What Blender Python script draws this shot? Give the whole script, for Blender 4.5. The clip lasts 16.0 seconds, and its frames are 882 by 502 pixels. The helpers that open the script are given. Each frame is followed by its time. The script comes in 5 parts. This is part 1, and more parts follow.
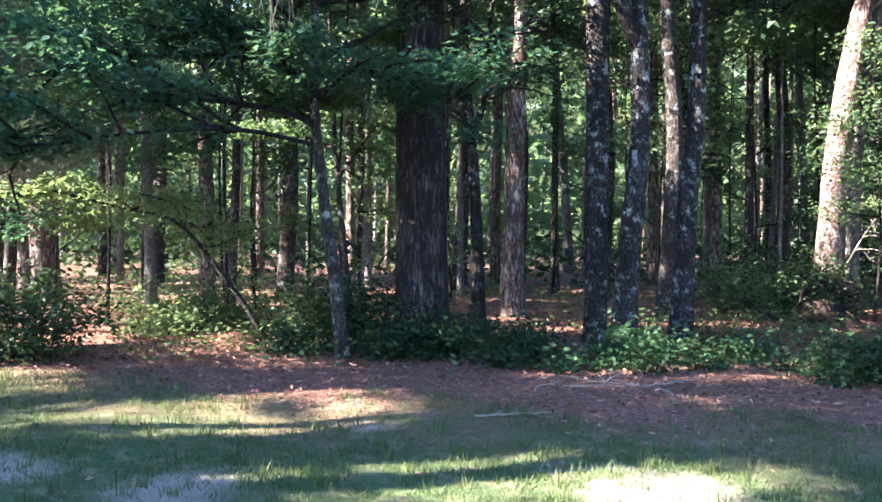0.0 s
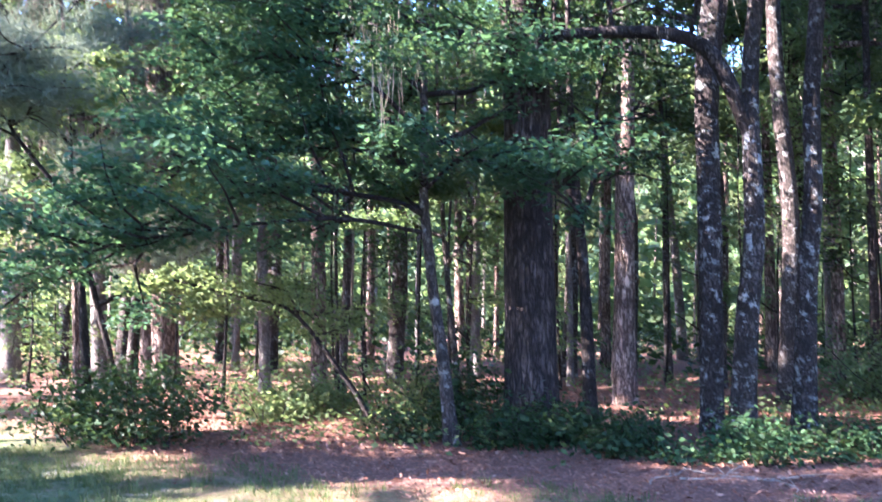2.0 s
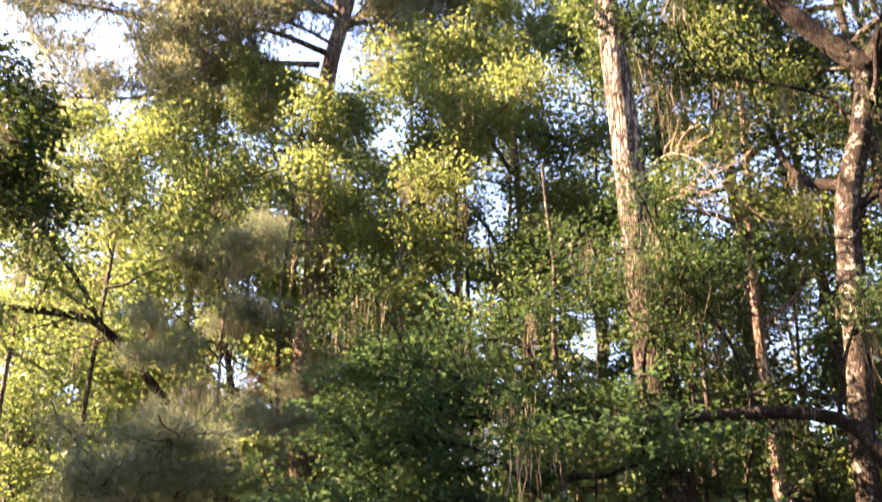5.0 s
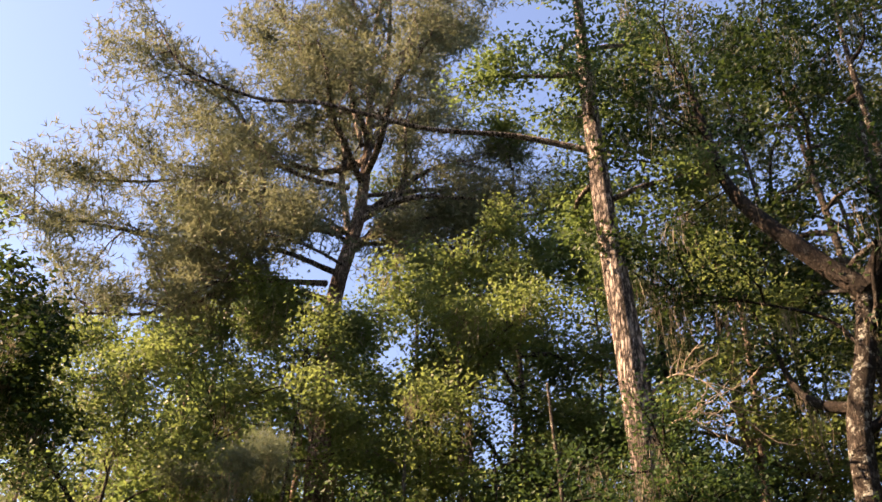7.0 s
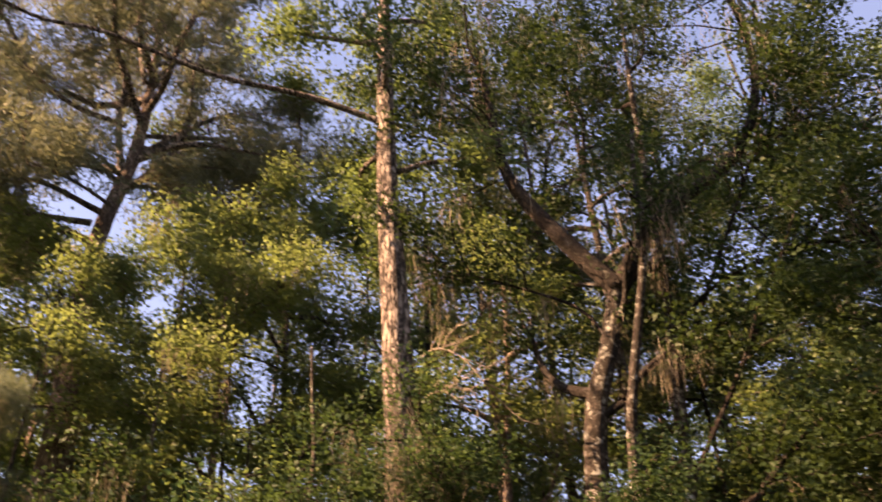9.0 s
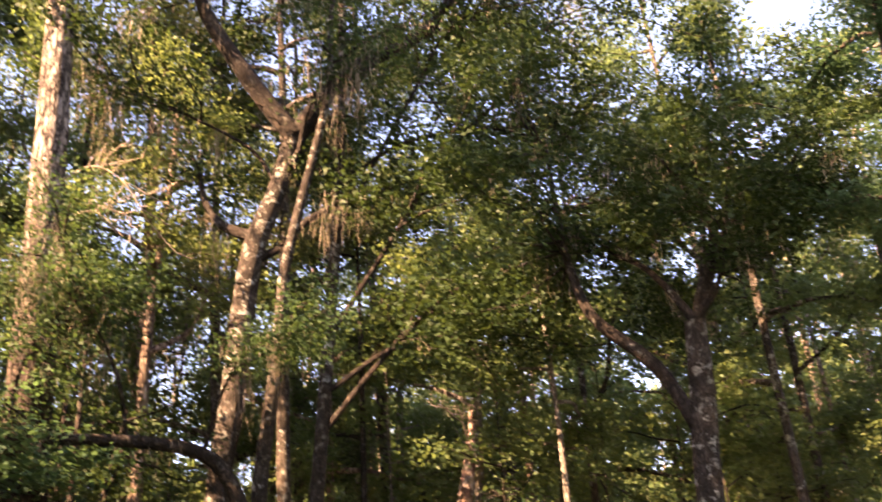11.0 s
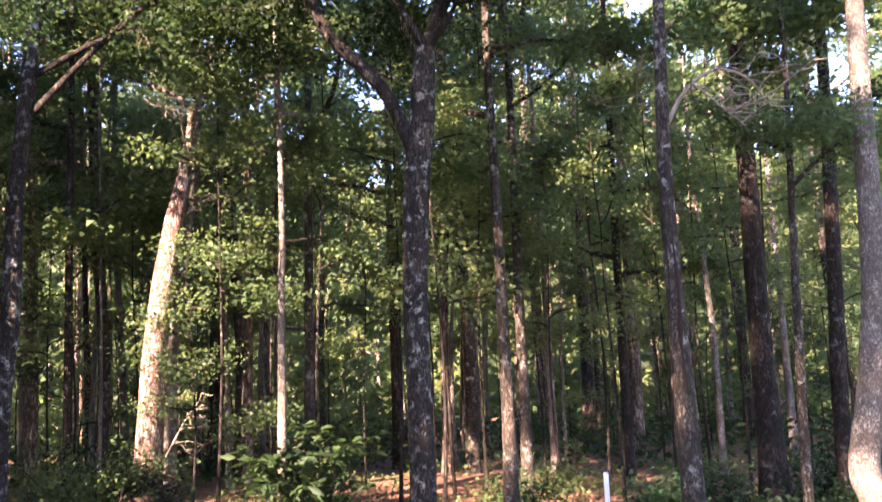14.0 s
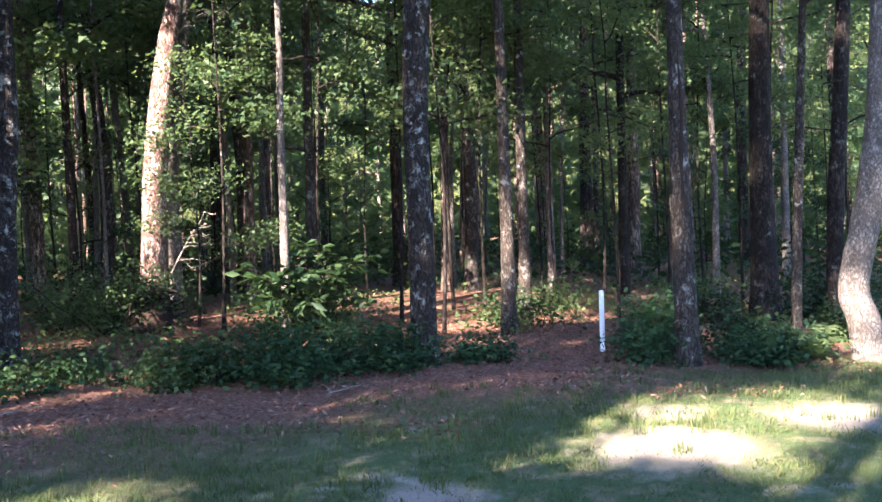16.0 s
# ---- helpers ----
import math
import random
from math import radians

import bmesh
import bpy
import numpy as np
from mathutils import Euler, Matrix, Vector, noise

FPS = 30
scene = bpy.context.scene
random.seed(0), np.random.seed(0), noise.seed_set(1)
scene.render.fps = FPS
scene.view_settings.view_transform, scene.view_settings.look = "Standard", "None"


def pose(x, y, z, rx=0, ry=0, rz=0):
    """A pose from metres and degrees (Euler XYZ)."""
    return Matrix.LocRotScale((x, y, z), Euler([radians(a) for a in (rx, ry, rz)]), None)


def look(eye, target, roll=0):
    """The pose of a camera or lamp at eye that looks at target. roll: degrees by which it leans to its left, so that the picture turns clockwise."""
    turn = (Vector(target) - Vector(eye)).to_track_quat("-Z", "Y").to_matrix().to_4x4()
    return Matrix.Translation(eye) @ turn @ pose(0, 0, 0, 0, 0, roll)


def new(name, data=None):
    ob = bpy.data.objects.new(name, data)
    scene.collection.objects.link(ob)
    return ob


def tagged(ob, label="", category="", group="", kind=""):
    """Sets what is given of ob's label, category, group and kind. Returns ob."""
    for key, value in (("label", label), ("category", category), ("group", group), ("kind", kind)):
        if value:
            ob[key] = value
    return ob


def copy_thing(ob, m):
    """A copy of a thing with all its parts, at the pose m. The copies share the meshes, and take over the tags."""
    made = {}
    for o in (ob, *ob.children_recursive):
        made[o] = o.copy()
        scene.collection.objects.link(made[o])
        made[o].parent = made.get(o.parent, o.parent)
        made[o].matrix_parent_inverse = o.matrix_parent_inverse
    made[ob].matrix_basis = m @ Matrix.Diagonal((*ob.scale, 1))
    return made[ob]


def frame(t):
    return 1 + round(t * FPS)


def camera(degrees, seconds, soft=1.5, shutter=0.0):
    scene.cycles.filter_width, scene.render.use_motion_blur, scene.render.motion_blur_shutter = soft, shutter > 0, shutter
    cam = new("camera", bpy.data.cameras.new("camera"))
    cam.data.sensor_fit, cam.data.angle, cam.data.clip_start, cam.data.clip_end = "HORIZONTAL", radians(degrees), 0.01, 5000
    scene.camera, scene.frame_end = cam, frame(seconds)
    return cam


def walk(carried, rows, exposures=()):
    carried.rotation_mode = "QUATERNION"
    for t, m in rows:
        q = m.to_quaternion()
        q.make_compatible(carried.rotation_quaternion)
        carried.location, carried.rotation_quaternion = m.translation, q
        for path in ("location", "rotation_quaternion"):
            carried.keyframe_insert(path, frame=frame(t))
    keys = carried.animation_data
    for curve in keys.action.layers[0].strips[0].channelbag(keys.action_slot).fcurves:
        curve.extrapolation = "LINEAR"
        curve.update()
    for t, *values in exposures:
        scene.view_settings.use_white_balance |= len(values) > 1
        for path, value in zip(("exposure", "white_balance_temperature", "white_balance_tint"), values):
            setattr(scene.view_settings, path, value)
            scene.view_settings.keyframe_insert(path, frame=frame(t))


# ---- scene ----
EYE = 1.65
cam = camera(49.7, 16.0, soft=1.5, shutter=0.45)
# seconds, yaw, pitch, lean to the right
ROWS = [
    (0.0, 0.00, -2.00, -0.60),
    (0.5, 1.13, -1.90, -0.57),
    (1.0, 2.64, -1.07, -0.48),
    (1.5, 4.55, 0.62, -0.32),
    (2.0, 6.55, 3.17, -0.27),
    (2.5, 8.60, 6.57, -0.35),
    (3.0, 10.62, 10.21, -0.49),
    (3.5, 12.35, 13.91, -0.78),
    (4.0, 13.68, 17.63, -1.23),
    (4.5, 14.71, 21.53, -1.68),
    (5.0, 15.40, 25.77, -2.13),
    (5.2, 15.59, 27.48, -2.25),
    (6.2, 16.55, 35.40, -2.75),
    (7.3, 15.80, 39.22, -3.10),
    (7.5, 14.99, 39.30, -2.96),
    (8.0, 11.27, 39.23, -2.32),
    (8.5, 5.54, 38.56, -0.81),
    (9.0, -0.47, 37.01, 0.78),
    (9.2, -2.85, 36.14, 1.32),
    (10.2, -14.85, 31.00, 2.75),
    (11.3, -26.25, 25.45, 3.20),
    (11.5, -28.37, 24.31, 3.09),
    (12.0, -33.23, 21.60, 2.87),
    (12.5, -36.89, 18.68, 2.73),
    (13.0, -38.97, 15.61, 2.47),
    (13.5, -39.55, 12.46, 2.50),
    (14.0, -39.40, 9.17, 2.36),
    (14.5, -39.30, 5.92, 2.30),
    (15.0, -39.18, 2.74, 2.12),
    (15.5, -39.06, 0.19, 2.11),
    (16.0, -38.98, -1.59, 2.07),
]
walk(cam, [(t, pose(0, 0, EYE, 0, 0, yaw) @ pose(0, 0, 0, 90 + pitch) @ pose(0, 0, 0, 0, 0, -lean)) for t, yaw, pitch, lean in ROWS],
     [(0.0, 3.6, 4850, 20), (1.5, 3.85, 4750, 24), (2.5, 4.1, 4950, 40), (3.6, 4.0, 5500, 40), (5.0, 3.25, 7500, 33), (7.5, 1.75, 7800, 28), (8.5, 1.7, 9000, 38), (9.0, 2.05, 9100, 39),
       (11.5, 3.3, 8500, 38), (12.5, 3.5, 7400, 42), (14.0, 3.5, 6250, 39), (15.0, 3.4, 5500, 30), (16.0, 3.2, 5250, 24)])

# ---- world and sun ----
SUN_YAW, SUN_UP = 106.0, 31.5
world = bpy.data.worlds.new("sky")
scene.world = world
world.use_nodes = True
wn = world.node_tree
sky = wn.nodes.new("ShaderNodeTexSky")
sky.sky_type = "NISHITA"
sky.sun_disc = False
sky.sun_elevation = radians(SUN_UP)
sky.sun_rotation = radians(-SUN_YAW)
sky.air_density, sky.dust_density, sky.ozone_density = 1.0, 0.5, 2.5
wn.links.new(sky.outputs[0], wn.nodes["Background"].inputs[0])
wn.nodes["Background"].inputs[1].default_value = 0.115
sun_data = bpy.data.lights.new("sun", "SUN")
sun_data.energy, sun_data.angle, sun_data.color = 7.8, radians(0.5), (1.0, 0.785, 0.51)
sun = new("sun", sun_data)
sy, se = radians(SUN_YAW), radians(SUN_UP)
sun.matrix_world = look((-math.sin(sy) * math.cos(se) * 60, math.cos(sy) * math.cos(se) * 60, math.sin(se) * 60), (0, 0, 0))

# ---- materials ----


class Nodes:
    """A short hand for a node tree."""

    def __init__(self, name):
        self.mat = bpy.data.materials.new(name)
        self.mat.use_nodes = True
        self.tree = self.mat.node_tree
        self.bsdf = self.tree.nodes["Principled BSDF"]
        self.out = self.tree.nodes["Material Output"]

    def add(self, kind, **values):
        n = self.tree.nodes.new(kind)
        for key, value in values.items():
            setattr(n, key, value)
        return n

    def link(self, a, b):
        self.tree.links.new(a, b)

    def coords(self, scale=(1, 1, 1), where="Object"):
        c = self.add("ShaderNodeTexCoord")
        m = self.add("ShaderNodeMapping")
        m.inputs["Scale"].default_value = scale
        self.link(c.outputs[where], m.inputs[0])
        return m.outputs[0]

    def noise(self, vec, scale, detail=4, rough=0.6):
        n = self.add("ShaderNodeTexNoise")
        n.inputs["Scale"].default_value, n.inputs["Detail"].default_value, n.inputs["Roughness"].default_value = scale, detail, rough
        self.link(vec, n.inputs["Vector"])
        return n.outputs["Fac"]

    def ramp(self, fac, *stops):
        r = self.add("ShaderNodeValToRGB")
        e = r.color_ramp.elements
        while len(e) < len(stops):
            e.new(0.5)
        for el, (p, c) in zip(e, stops):
            el.position, el.color = p, (*c, 1) if len(c) == 3 else c
        self.link(fac, r.inputs[0])
        return r.outputs[0]

    def mix(self, fac, a, b):
        m = self.add("ShaderNodeMix", data_type="RGBA")
        for value, sock in ((fac, m.inputs[0]), (a, m.inputs[6]), (b, m.inputs[7])):
            if isinstance(value, (float, int)):
                sock.default_value = value
            elif isinstance(value, tuple):
                sock.default_value = (*value, 1)
            else:
                self.link(value, sock)
        return m.outputs[2]

    def math(self, op, a, b=0.0, clamp=False):
        m = self.add("ShaderNodeMath", operation=op, use_clamp=clamp)
        for value, sock in ((a, m.inputs[0]), (b, m.inputs[1])):
            if isinstance(value, (float, int)):
                sock.default_value = value
            else:
                self.link(value, sock)
        return m.outputs[0]

    def finish(self, color, rough=0.8, height=None, strength=0.5, distance=0.02):
        self.link(color, self.bsdf.inputs["Base Color"])
        self.bsdf.inputs["Roughness"].default_value = rough
        self.bsdf.inputs["Specular IOR Level"].default_value = 0.15
        if height is not None:
            b = self.add("ShaderNodeBump")
            b.inputs["Strength"].default_value, b.inputs["Distance"].default_value = strength, distance
            self.link(height, b.inputs["Height"])
            self.link(b.outputs[0], self.bsdf.inputs["Normal"])
        return self.mat


def bark(name, dark, mid, light, plate=9.0, stretch=0.28, lichen=0.0, lichen_colour=(0.42, 0.45, 0.40), relief=0.03, paler=None):
    """Bark in upright plates between dark furrows, with patches of lichen."""
    n = Nodes(name)
    v = n.coords((1, 1, stretch))
    flat = n.coords((1, 1, 1))
    warp = n.add("ShaderNodeVectorMath", operation="ADD")
    nz = n.add("ShaderNodeTexNoise")
    nz.inputs["Scale"].default_value = 5.0
    n.link(v, nz.inputs["Vector"])
    sc = n.add("ShaderNodeVectorMath", operation="SCALE")
    sc.inputs["Scale"].default_value = 0.12
    n.link(nz.outputs["Color"], sc.inputs[0])
    n.link(v, warp.inputs[0])
    n.link(sc.outputs[0], warp.inputs[1])
    vor = n.add("ShaderNodeTexVoronoi", feature="DISTANCE_TO_EDGE")
    vor.inputs["Scale"].default_value = plate
    n.link(warp.outputs[0], vor.inputs["Vector"])
    cells = n.ramp(vor.outputs["Distance"], (0.0, (0.25, 0.25, 0.25)), (0.12, (1, 1, 1)))
    seam = n.noise(n.coords((1, 1, stretch * 0.8)), plate * 1.3, 5, 0.6)
    seam = n.math("ABSOLUTE", n.math("SUBTRACT", seam, 0.5))
    fur = n.math("MULTIPLY", n.ramp(seam, (0.0, (0, 0, 0)), (0.085, (1, 1, 1))), cells)
    fine = n.noise(v, 40, 5)
    big = n.noise(flat, 2.0, 4)
    plates = n.mix(n.ramp(fine, (0.3, (0, 0, 0)), (0.75, (1, 1, 1))), mid, light)
    plates = n.mix(n.ramp(big, (0.42, (0, 0, 0)), (0.6, (0.7, 0.7, 0.7))), plates, dark)
    blotch = n.noise(n.coords((1, 1, 0.6)), 4.2, 6, 0.72)
    plates = n.mix(n.ramp(blotch, (0.50, (0, 0, 0)), (0.60, (0.8, 0.8, 0.8))), plates, tuple(1.15 * c for c in light))
    plates = n.mix(n.ramp(blotch, (0.36, (0.9, 0.9, 0.9)), (0.46, (0, 0, 0))), plates, tuple(0.5 * (a + b) for a, b in zip(dark, mid)))
    col = n.mix(fur, dark, plates)
    # pale flakes higher up, partly sunlight on the upper trunk put into colour
    if paler:
        up = n.add("ShaderNodeSeparateXYZ")
        n.link(flat, up.inputs[0])
        flakes = n.noise(n.coords((1, 1, 0.4)), 11.0, 6, 0.7)
        flakes = n.math("MULTIPLY", n.ramp(flakes, (0.41, (0, 0, 0)), (0.52, (0.95, 0.95, 0.95))), fur)
        col = n.mix(n.math("MULTIPLY", flakes, n.math("MULTIPLY", n.math("SUBTRACT", up.outputs[2], 5.5), 0.3, True)), col, paler)
    if lichen:
        spots = n.noise(flat, 7.0, 8, 0.75)
        cut = 0.64 - 0.22 * lichen
        scab = n.ramp(spots, (cut, (0, 0, 0)), (cut + 0.07, (0.9, 0.9, 0.9)))
        zone = n.ramp(n.noise(flat, 1.3, 3), (0.36, (0.15, 0.15, 0.15)), (0.58, (1, 1, 1)))
        col = n.mix(n.math("MULTIPLY", scab, zone), col, lichen_colour)
    h = n.math("ADD", n.math("MULTIPLY", fur, 0.7), n.math("MULTIPLY", fine, 0.5))
    return n.finish(col, 0.9, h, 0.9, relief)


def leaf_material(name, colours, through_colour, amount=0.4, rough=0.5, gloss=0.12):
    """Leaves that differ one from another and let some light through."""
    n = Nodes(name)
    geo = n.add("ShaderNodeNewGeometry")
    stops = [(i / max(1, len(colours) - 1), c) for i, c in enumerate(colours)]
    col = n.ramp(geo.outputs["Random Per Island"], *stops)
    big = n.noise(n.coords((1, 1, 1)), 0.7, 2)
    col = n.mix(n.ramp(big, (0.35, (0, 0, 0)), (0.7, (0.5, 0.5, 0.5))), col, colours[0])
    n.finish(col, rough)
    n.bsdf.inputs["Specular IOR Level"].default_value = gloss
    tr = n.add("ShaderNodeBsdfTranslucent")
    n.link(n.mix(0.75, col, through_colour), tr.inputs[0])
    mx = n.add("ShaderNodeMixShader")
    mx.inputs[0].default_value = amount
    n.link(n.bsdf.outputs[0], mx.inputs[1])
    n.link(tr.outputs[0], mx.inputs[2])
    n.link(mx.outputs[0], n.out.inputs[0])
    return n.mat


PINE_BARK = bark("pine bark", (0.012, 0.009, 0.008), (0.044, 0.032, 0.027), (0.092, 0.070, 0.058), 11.0, 0.25, 0.0, relief=0.05, paler=(0.38, 0.315, 0.275))
FLAKE_BARK = bark("flaking pale red bark", (0.07, 0.036, 0.027), (0.27, 0.165, 0.13), (0.50, 0.40, 0.35), 10.0, 0.45, 0.3, (0.58, 0.53, 0.49), 0.03)
RED_BARK = bark("reddish pine bark", (0.04, 0.026, 0.020), (0.20, 0.135, 0.10), (0.38, 0.30, 0.245), 9.0, 0.35, 0.15, (0.46, 0.42, 0.37), 0.04)
LICHEN_BARK = bark("lichen-grey bark", (0.013, 0.010, 0.008), (0.038, 0.030, 0.025), (0.080, 0.065, 0.054), 16.0, 0.5, 0.46, (0.35, 0.355, 0.32), 0.025)
GREY_BARK = bark("grey bark", (0.018, 0.014, 0.011), (0.058, 0.046, 0.038), (0.12, 0.100, 0.082), 18.0, 0.45, 0.4, (0.31, 0.305, 0.275), 0.02)
# pale copy for sunlit trunks, their light put into the colour
PALE_BARK = bark("pale bark", (0.075, 0.063, 0.053), (0.185, 0.162, 0.14), (0.29, 0.26, 0.23), 20.0, 0.7, 0.12, (0.36, 0.345, 0.315), 0.02)
# dark bark, used too for limbs and trunks that only look dark in shade
DARK_BARK = bark("dark bark", (0.009, 0.007, 0.006), (0.028, 0.021, 0.017), (0.056, 0.044, 0.036), 15.0, 0.4, 0.3, (0.16, 0.16, 0.14), 0.02)

LEAF = leaf_material("green leaves", ((0.020, 0.040, 0.019), (0.035, 0.062, 0.027), (0.054, 0.086, 0.037), (0.080, 0.109, 0.049)), (0.25, 0.36, 0.105), 0.32, 0.5, 0.12)
# also for sunlit crowns and shrubs, the sun put into the colour
LEAF_YELLOW = leaf_material("yellow-green leaves", ((0.036, 0.063, 0.024), (0.059, 0.090, 0.033), (0.085, 0.116, 0.045), (0.117, 0.140, 0.060)), (0.30, 0.395, 0.115), 0.34, 0.5, 0.12)
LEAF_BLUE = leaf_material("blue-green leaves", ((0.022, 0.052, 0.032), (0.037, 0.078, 0.045), (0.058, 0.106, 0.058)), (0.14, 0.27, 0.09), 0.32, 0.55, 0.12)
# also for crowns in shade, the shade put into the colour
LEAF_DARK = leaf_material("dark glossy leaves", ((0.011, 0.024, 0.010), (0.019, 0.038, 0.013), (0.03, 0.052, 0.017)), (0.09, 0.15, 0.035), 0.2, 0.52, 0.12)
LEAF_SHRUB = leaf_material("shrub leaves", ((0.013, 0.032, 0.014), (0.023, 0.050, 0.020), (0.038, 0.072, 0.027)), (0.12, 0.21, 0.055), 0.22, 0.55, 0.12)
LEAF_OAK = leaf_material("small dark oak leaves", ((0.016, 0.028, 0.015), (0.027, 0.043, 0.021), (0.043, 0.062, 0.030), (0.064, 0.078, 0.039)), (0.20, 0.235, 0.08), 0.24, 0.52, 0.12)
NEEDLE = leaf_material("pine needles", ((0.072, 0.088, 0.055), (0.105, 0.122, 0.078), (0.145, 0.160, 0.108)), (0.24, 0.26, 0.14), 0.32, 0.6)
NEEDLE_BLUE = leaf_material("blue-grey pine needles", ((0.070, 0.095, 0.070), (0.105, 0.135, 0.100), (0.145, 0.175, 0.130)), (0.24, 0.29, 0.17), 0.32, 0.6)
MOSS = leaf_material("grey hanging moss", ((0.12, 0.10, 0.076), (0.19, 0.162, 0.124), (0.27, 0.24, 0.19)), (0.30, 0.25, 0.18), 0.35, 0.95)
GRASS = leaf_material("grass blades", ((0.036, 0.060, 0.022), (0.060, 0.087, 0.029), (0.088, 0.112, 0.036), (0.17, 0.15, 0.07)), (0.17, 0.21, 0.05), 0.28, 0.6)
LITTER = leaf_material("fallen leaves and straw", ((0.08, 0.035, 0.023), (0.165, 0.075, 0.046), (0.26, 0.135, 0.085), (0.38, 0.24, 0.165)), (0.3, 0.14, 0.06), 0.1, 0.8)
DEAD_NEEDLE = leaf_material("rust-brown dead needles", ((0.28, 0.09, 0.03), (0.36, 0.13, 0.05)), (0.4, 0.15, 0.05), 0.3, 0.8)


def lawn_side(n):
    """0 on the lawn, 1 on the forest floor."""
    c = n.add("ShaderNodeTexCoord")
    s = n.add("ShaderNodeSeparateXYZ")
    n.link(c.outputs["Object"], s.inputs[0])
    x, y = s.outputs[0], s.outputs[1]
    edge = n.math("ADD", n.math("MULTIPLY", x, 0.22), y)
    left = n.math("MULTIPLY", n.math("MAXIMUM", n.math("SUBTRACT", -3.0, x), 0.0), 0.75)
    edge = n.math("SUBTRACT", edge, left)
    wob = n.noise(c.outputs["Object"], 0.55, 5, 0.65)
    edge = n.math("ADD", edge, n.math("MULTIPLY", n.math("SUBTRACT", wob, 0.5), 4.2))
    return n.ramp(n.math("MULTIPLY", n.math("SUBTRACT", edge, 6.4), 0.5, True), (0.0, (0, 0, 0)), (1.0, (1, 1, 1))), c.outputs["Object"]


# sun patches on the lawn, brightened with pale sandy soil: east, north, radius
SUNLIT_SAND = ((5.45, 4.2, 0.75), (7.2, 3.9, 0.7), (1.35, 5.55, 0.6), (-1.6, 5.75, 0.55), (-2.9, 6.1, 0.5), (3.6, 4.6, 0.4), (6.3, 4.9, 0.4))


def ground_material():
    n = Nodes("lawn and forest floor")
    side, v = lawn_side(n)
    fine = n.noise(v, 30, 6, 0.7)
    mid = n.noise(v, 4.0, 5, 0.65)
    grass = n.mix(fine, (0.040, 0.064, 0.023), (0.094, 0.122, 0.045))
    grass = n.mix(n.ramp(mid, (0.5, (0, 0, 0)), (0.70, (0.8, 0.8, 0.8))), grass, (0.24, 0.18, 0.12))
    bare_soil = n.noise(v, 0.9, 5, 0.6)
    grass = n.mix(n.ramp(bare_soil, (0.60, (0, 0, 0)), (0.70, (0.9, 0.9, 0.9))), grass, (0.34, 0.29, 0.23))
    # paler soil at the sun patches, so that they look brighter
    for px, py, pr in SUNLIT_SAND:
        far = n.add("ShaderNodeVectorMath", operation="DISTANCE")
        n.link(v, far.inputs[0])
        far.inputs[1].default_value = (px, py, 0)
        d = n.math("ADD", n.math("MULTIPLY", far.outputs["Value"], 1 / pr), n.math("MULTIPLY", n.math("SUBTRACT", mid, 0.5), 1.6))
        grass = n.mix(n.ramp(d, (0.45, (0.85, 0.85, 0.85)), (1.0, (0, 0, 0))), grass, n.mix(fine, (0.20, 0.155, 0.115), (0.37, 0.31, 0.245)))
    straw = n.mix(fine, (0.085, 0.040, 0.026), (0.28, 0.148, 0.092))
    straw = n.mix(n.ramp(mid, (0.45, (0, 0, 0)), (0.75, (0.7, 0.7, 0.7))), straw, (0.21, 0.115, 0.075))
    chips = n.add("ShaderNodeTexVoronoi")
    chips.inputs["Scale"].default_value = 22.0
    n.link(v, chips.inputs["Vector"])
    straw = n.mix(n.ramp(chips.outputs["Color"], (0.35, (0, 0, 0)), (0.8, (0.75, 0.75, 0.75))), straw, (0.29, 0.165, 0.11))
    straw = n.mix(n.ramp(chips.outputs["Distance"], (0.25, (0, 0, 0)), (0.6, (0.7, 0.7, 0.7))), straw, (0.085, 0.045, 0.032))
    h = n.math("ADD", fine, n.math("MULTIPLY", mid, 0.8))
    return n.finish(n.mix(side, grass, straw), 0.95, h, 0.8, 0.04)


GROUND = ground_material()


def plain(name, a, b, scale=12.0, rough=0.7, metal=0.0):
    n = Nodes(name)
    v = n.coords()
    f = n.noise(v, scale, 5)
    n.bsdf.inputs["Metallic"].default_value = metal
    return n.finish(n.mix(f, a, b), rough, f, 0.3, 0.01)


POST_PAINT = plain("weathered white paint", (0.62, 0.63, 0.64), (0.82, 0.83, 0.84), 9.0, 0.6)
DEADWOOD = plain("bleached dead wood", (0.13, 0.105, 0.08), (0.32, 0.27, 0.215), 22.0, 0.9)
EARTH = plain("dark root earth", (0.008, 0.006, 0.005), (0.045, 0.029, 0.021), 14.0, 0.95)

# ---- mesh helpers ----
RNG = np.random.default_rng(7)


def rows_mesh(name, verts, tris, mat):
    """A mesh from arrays of corners and triangles."""
    me = bpy.data.meshes.new(name)
    verts = np.asarray(verts, np.float32)
    tris = np.asarray(tris, np.int32)
    me.vertices.add(len(verts))
    me.vertices.foreach_set("co", verts.ravel())
    me.loops.add(tris.size)
    me.loops.foreach_set("vertex_index", tris.ravel())
    k = tris.shape[1]
    me.polygons.add(len(tris))
    me.polygons.foreach_set("loop_start", np.arange(0, tris.size, k, dtype=np.int32))
    me.polygons.foreach_set("loop_total", np.full(len(tris), k, np.int32))
    me.materials.append(mat)
    me.update(calc_edges=True)
    return me


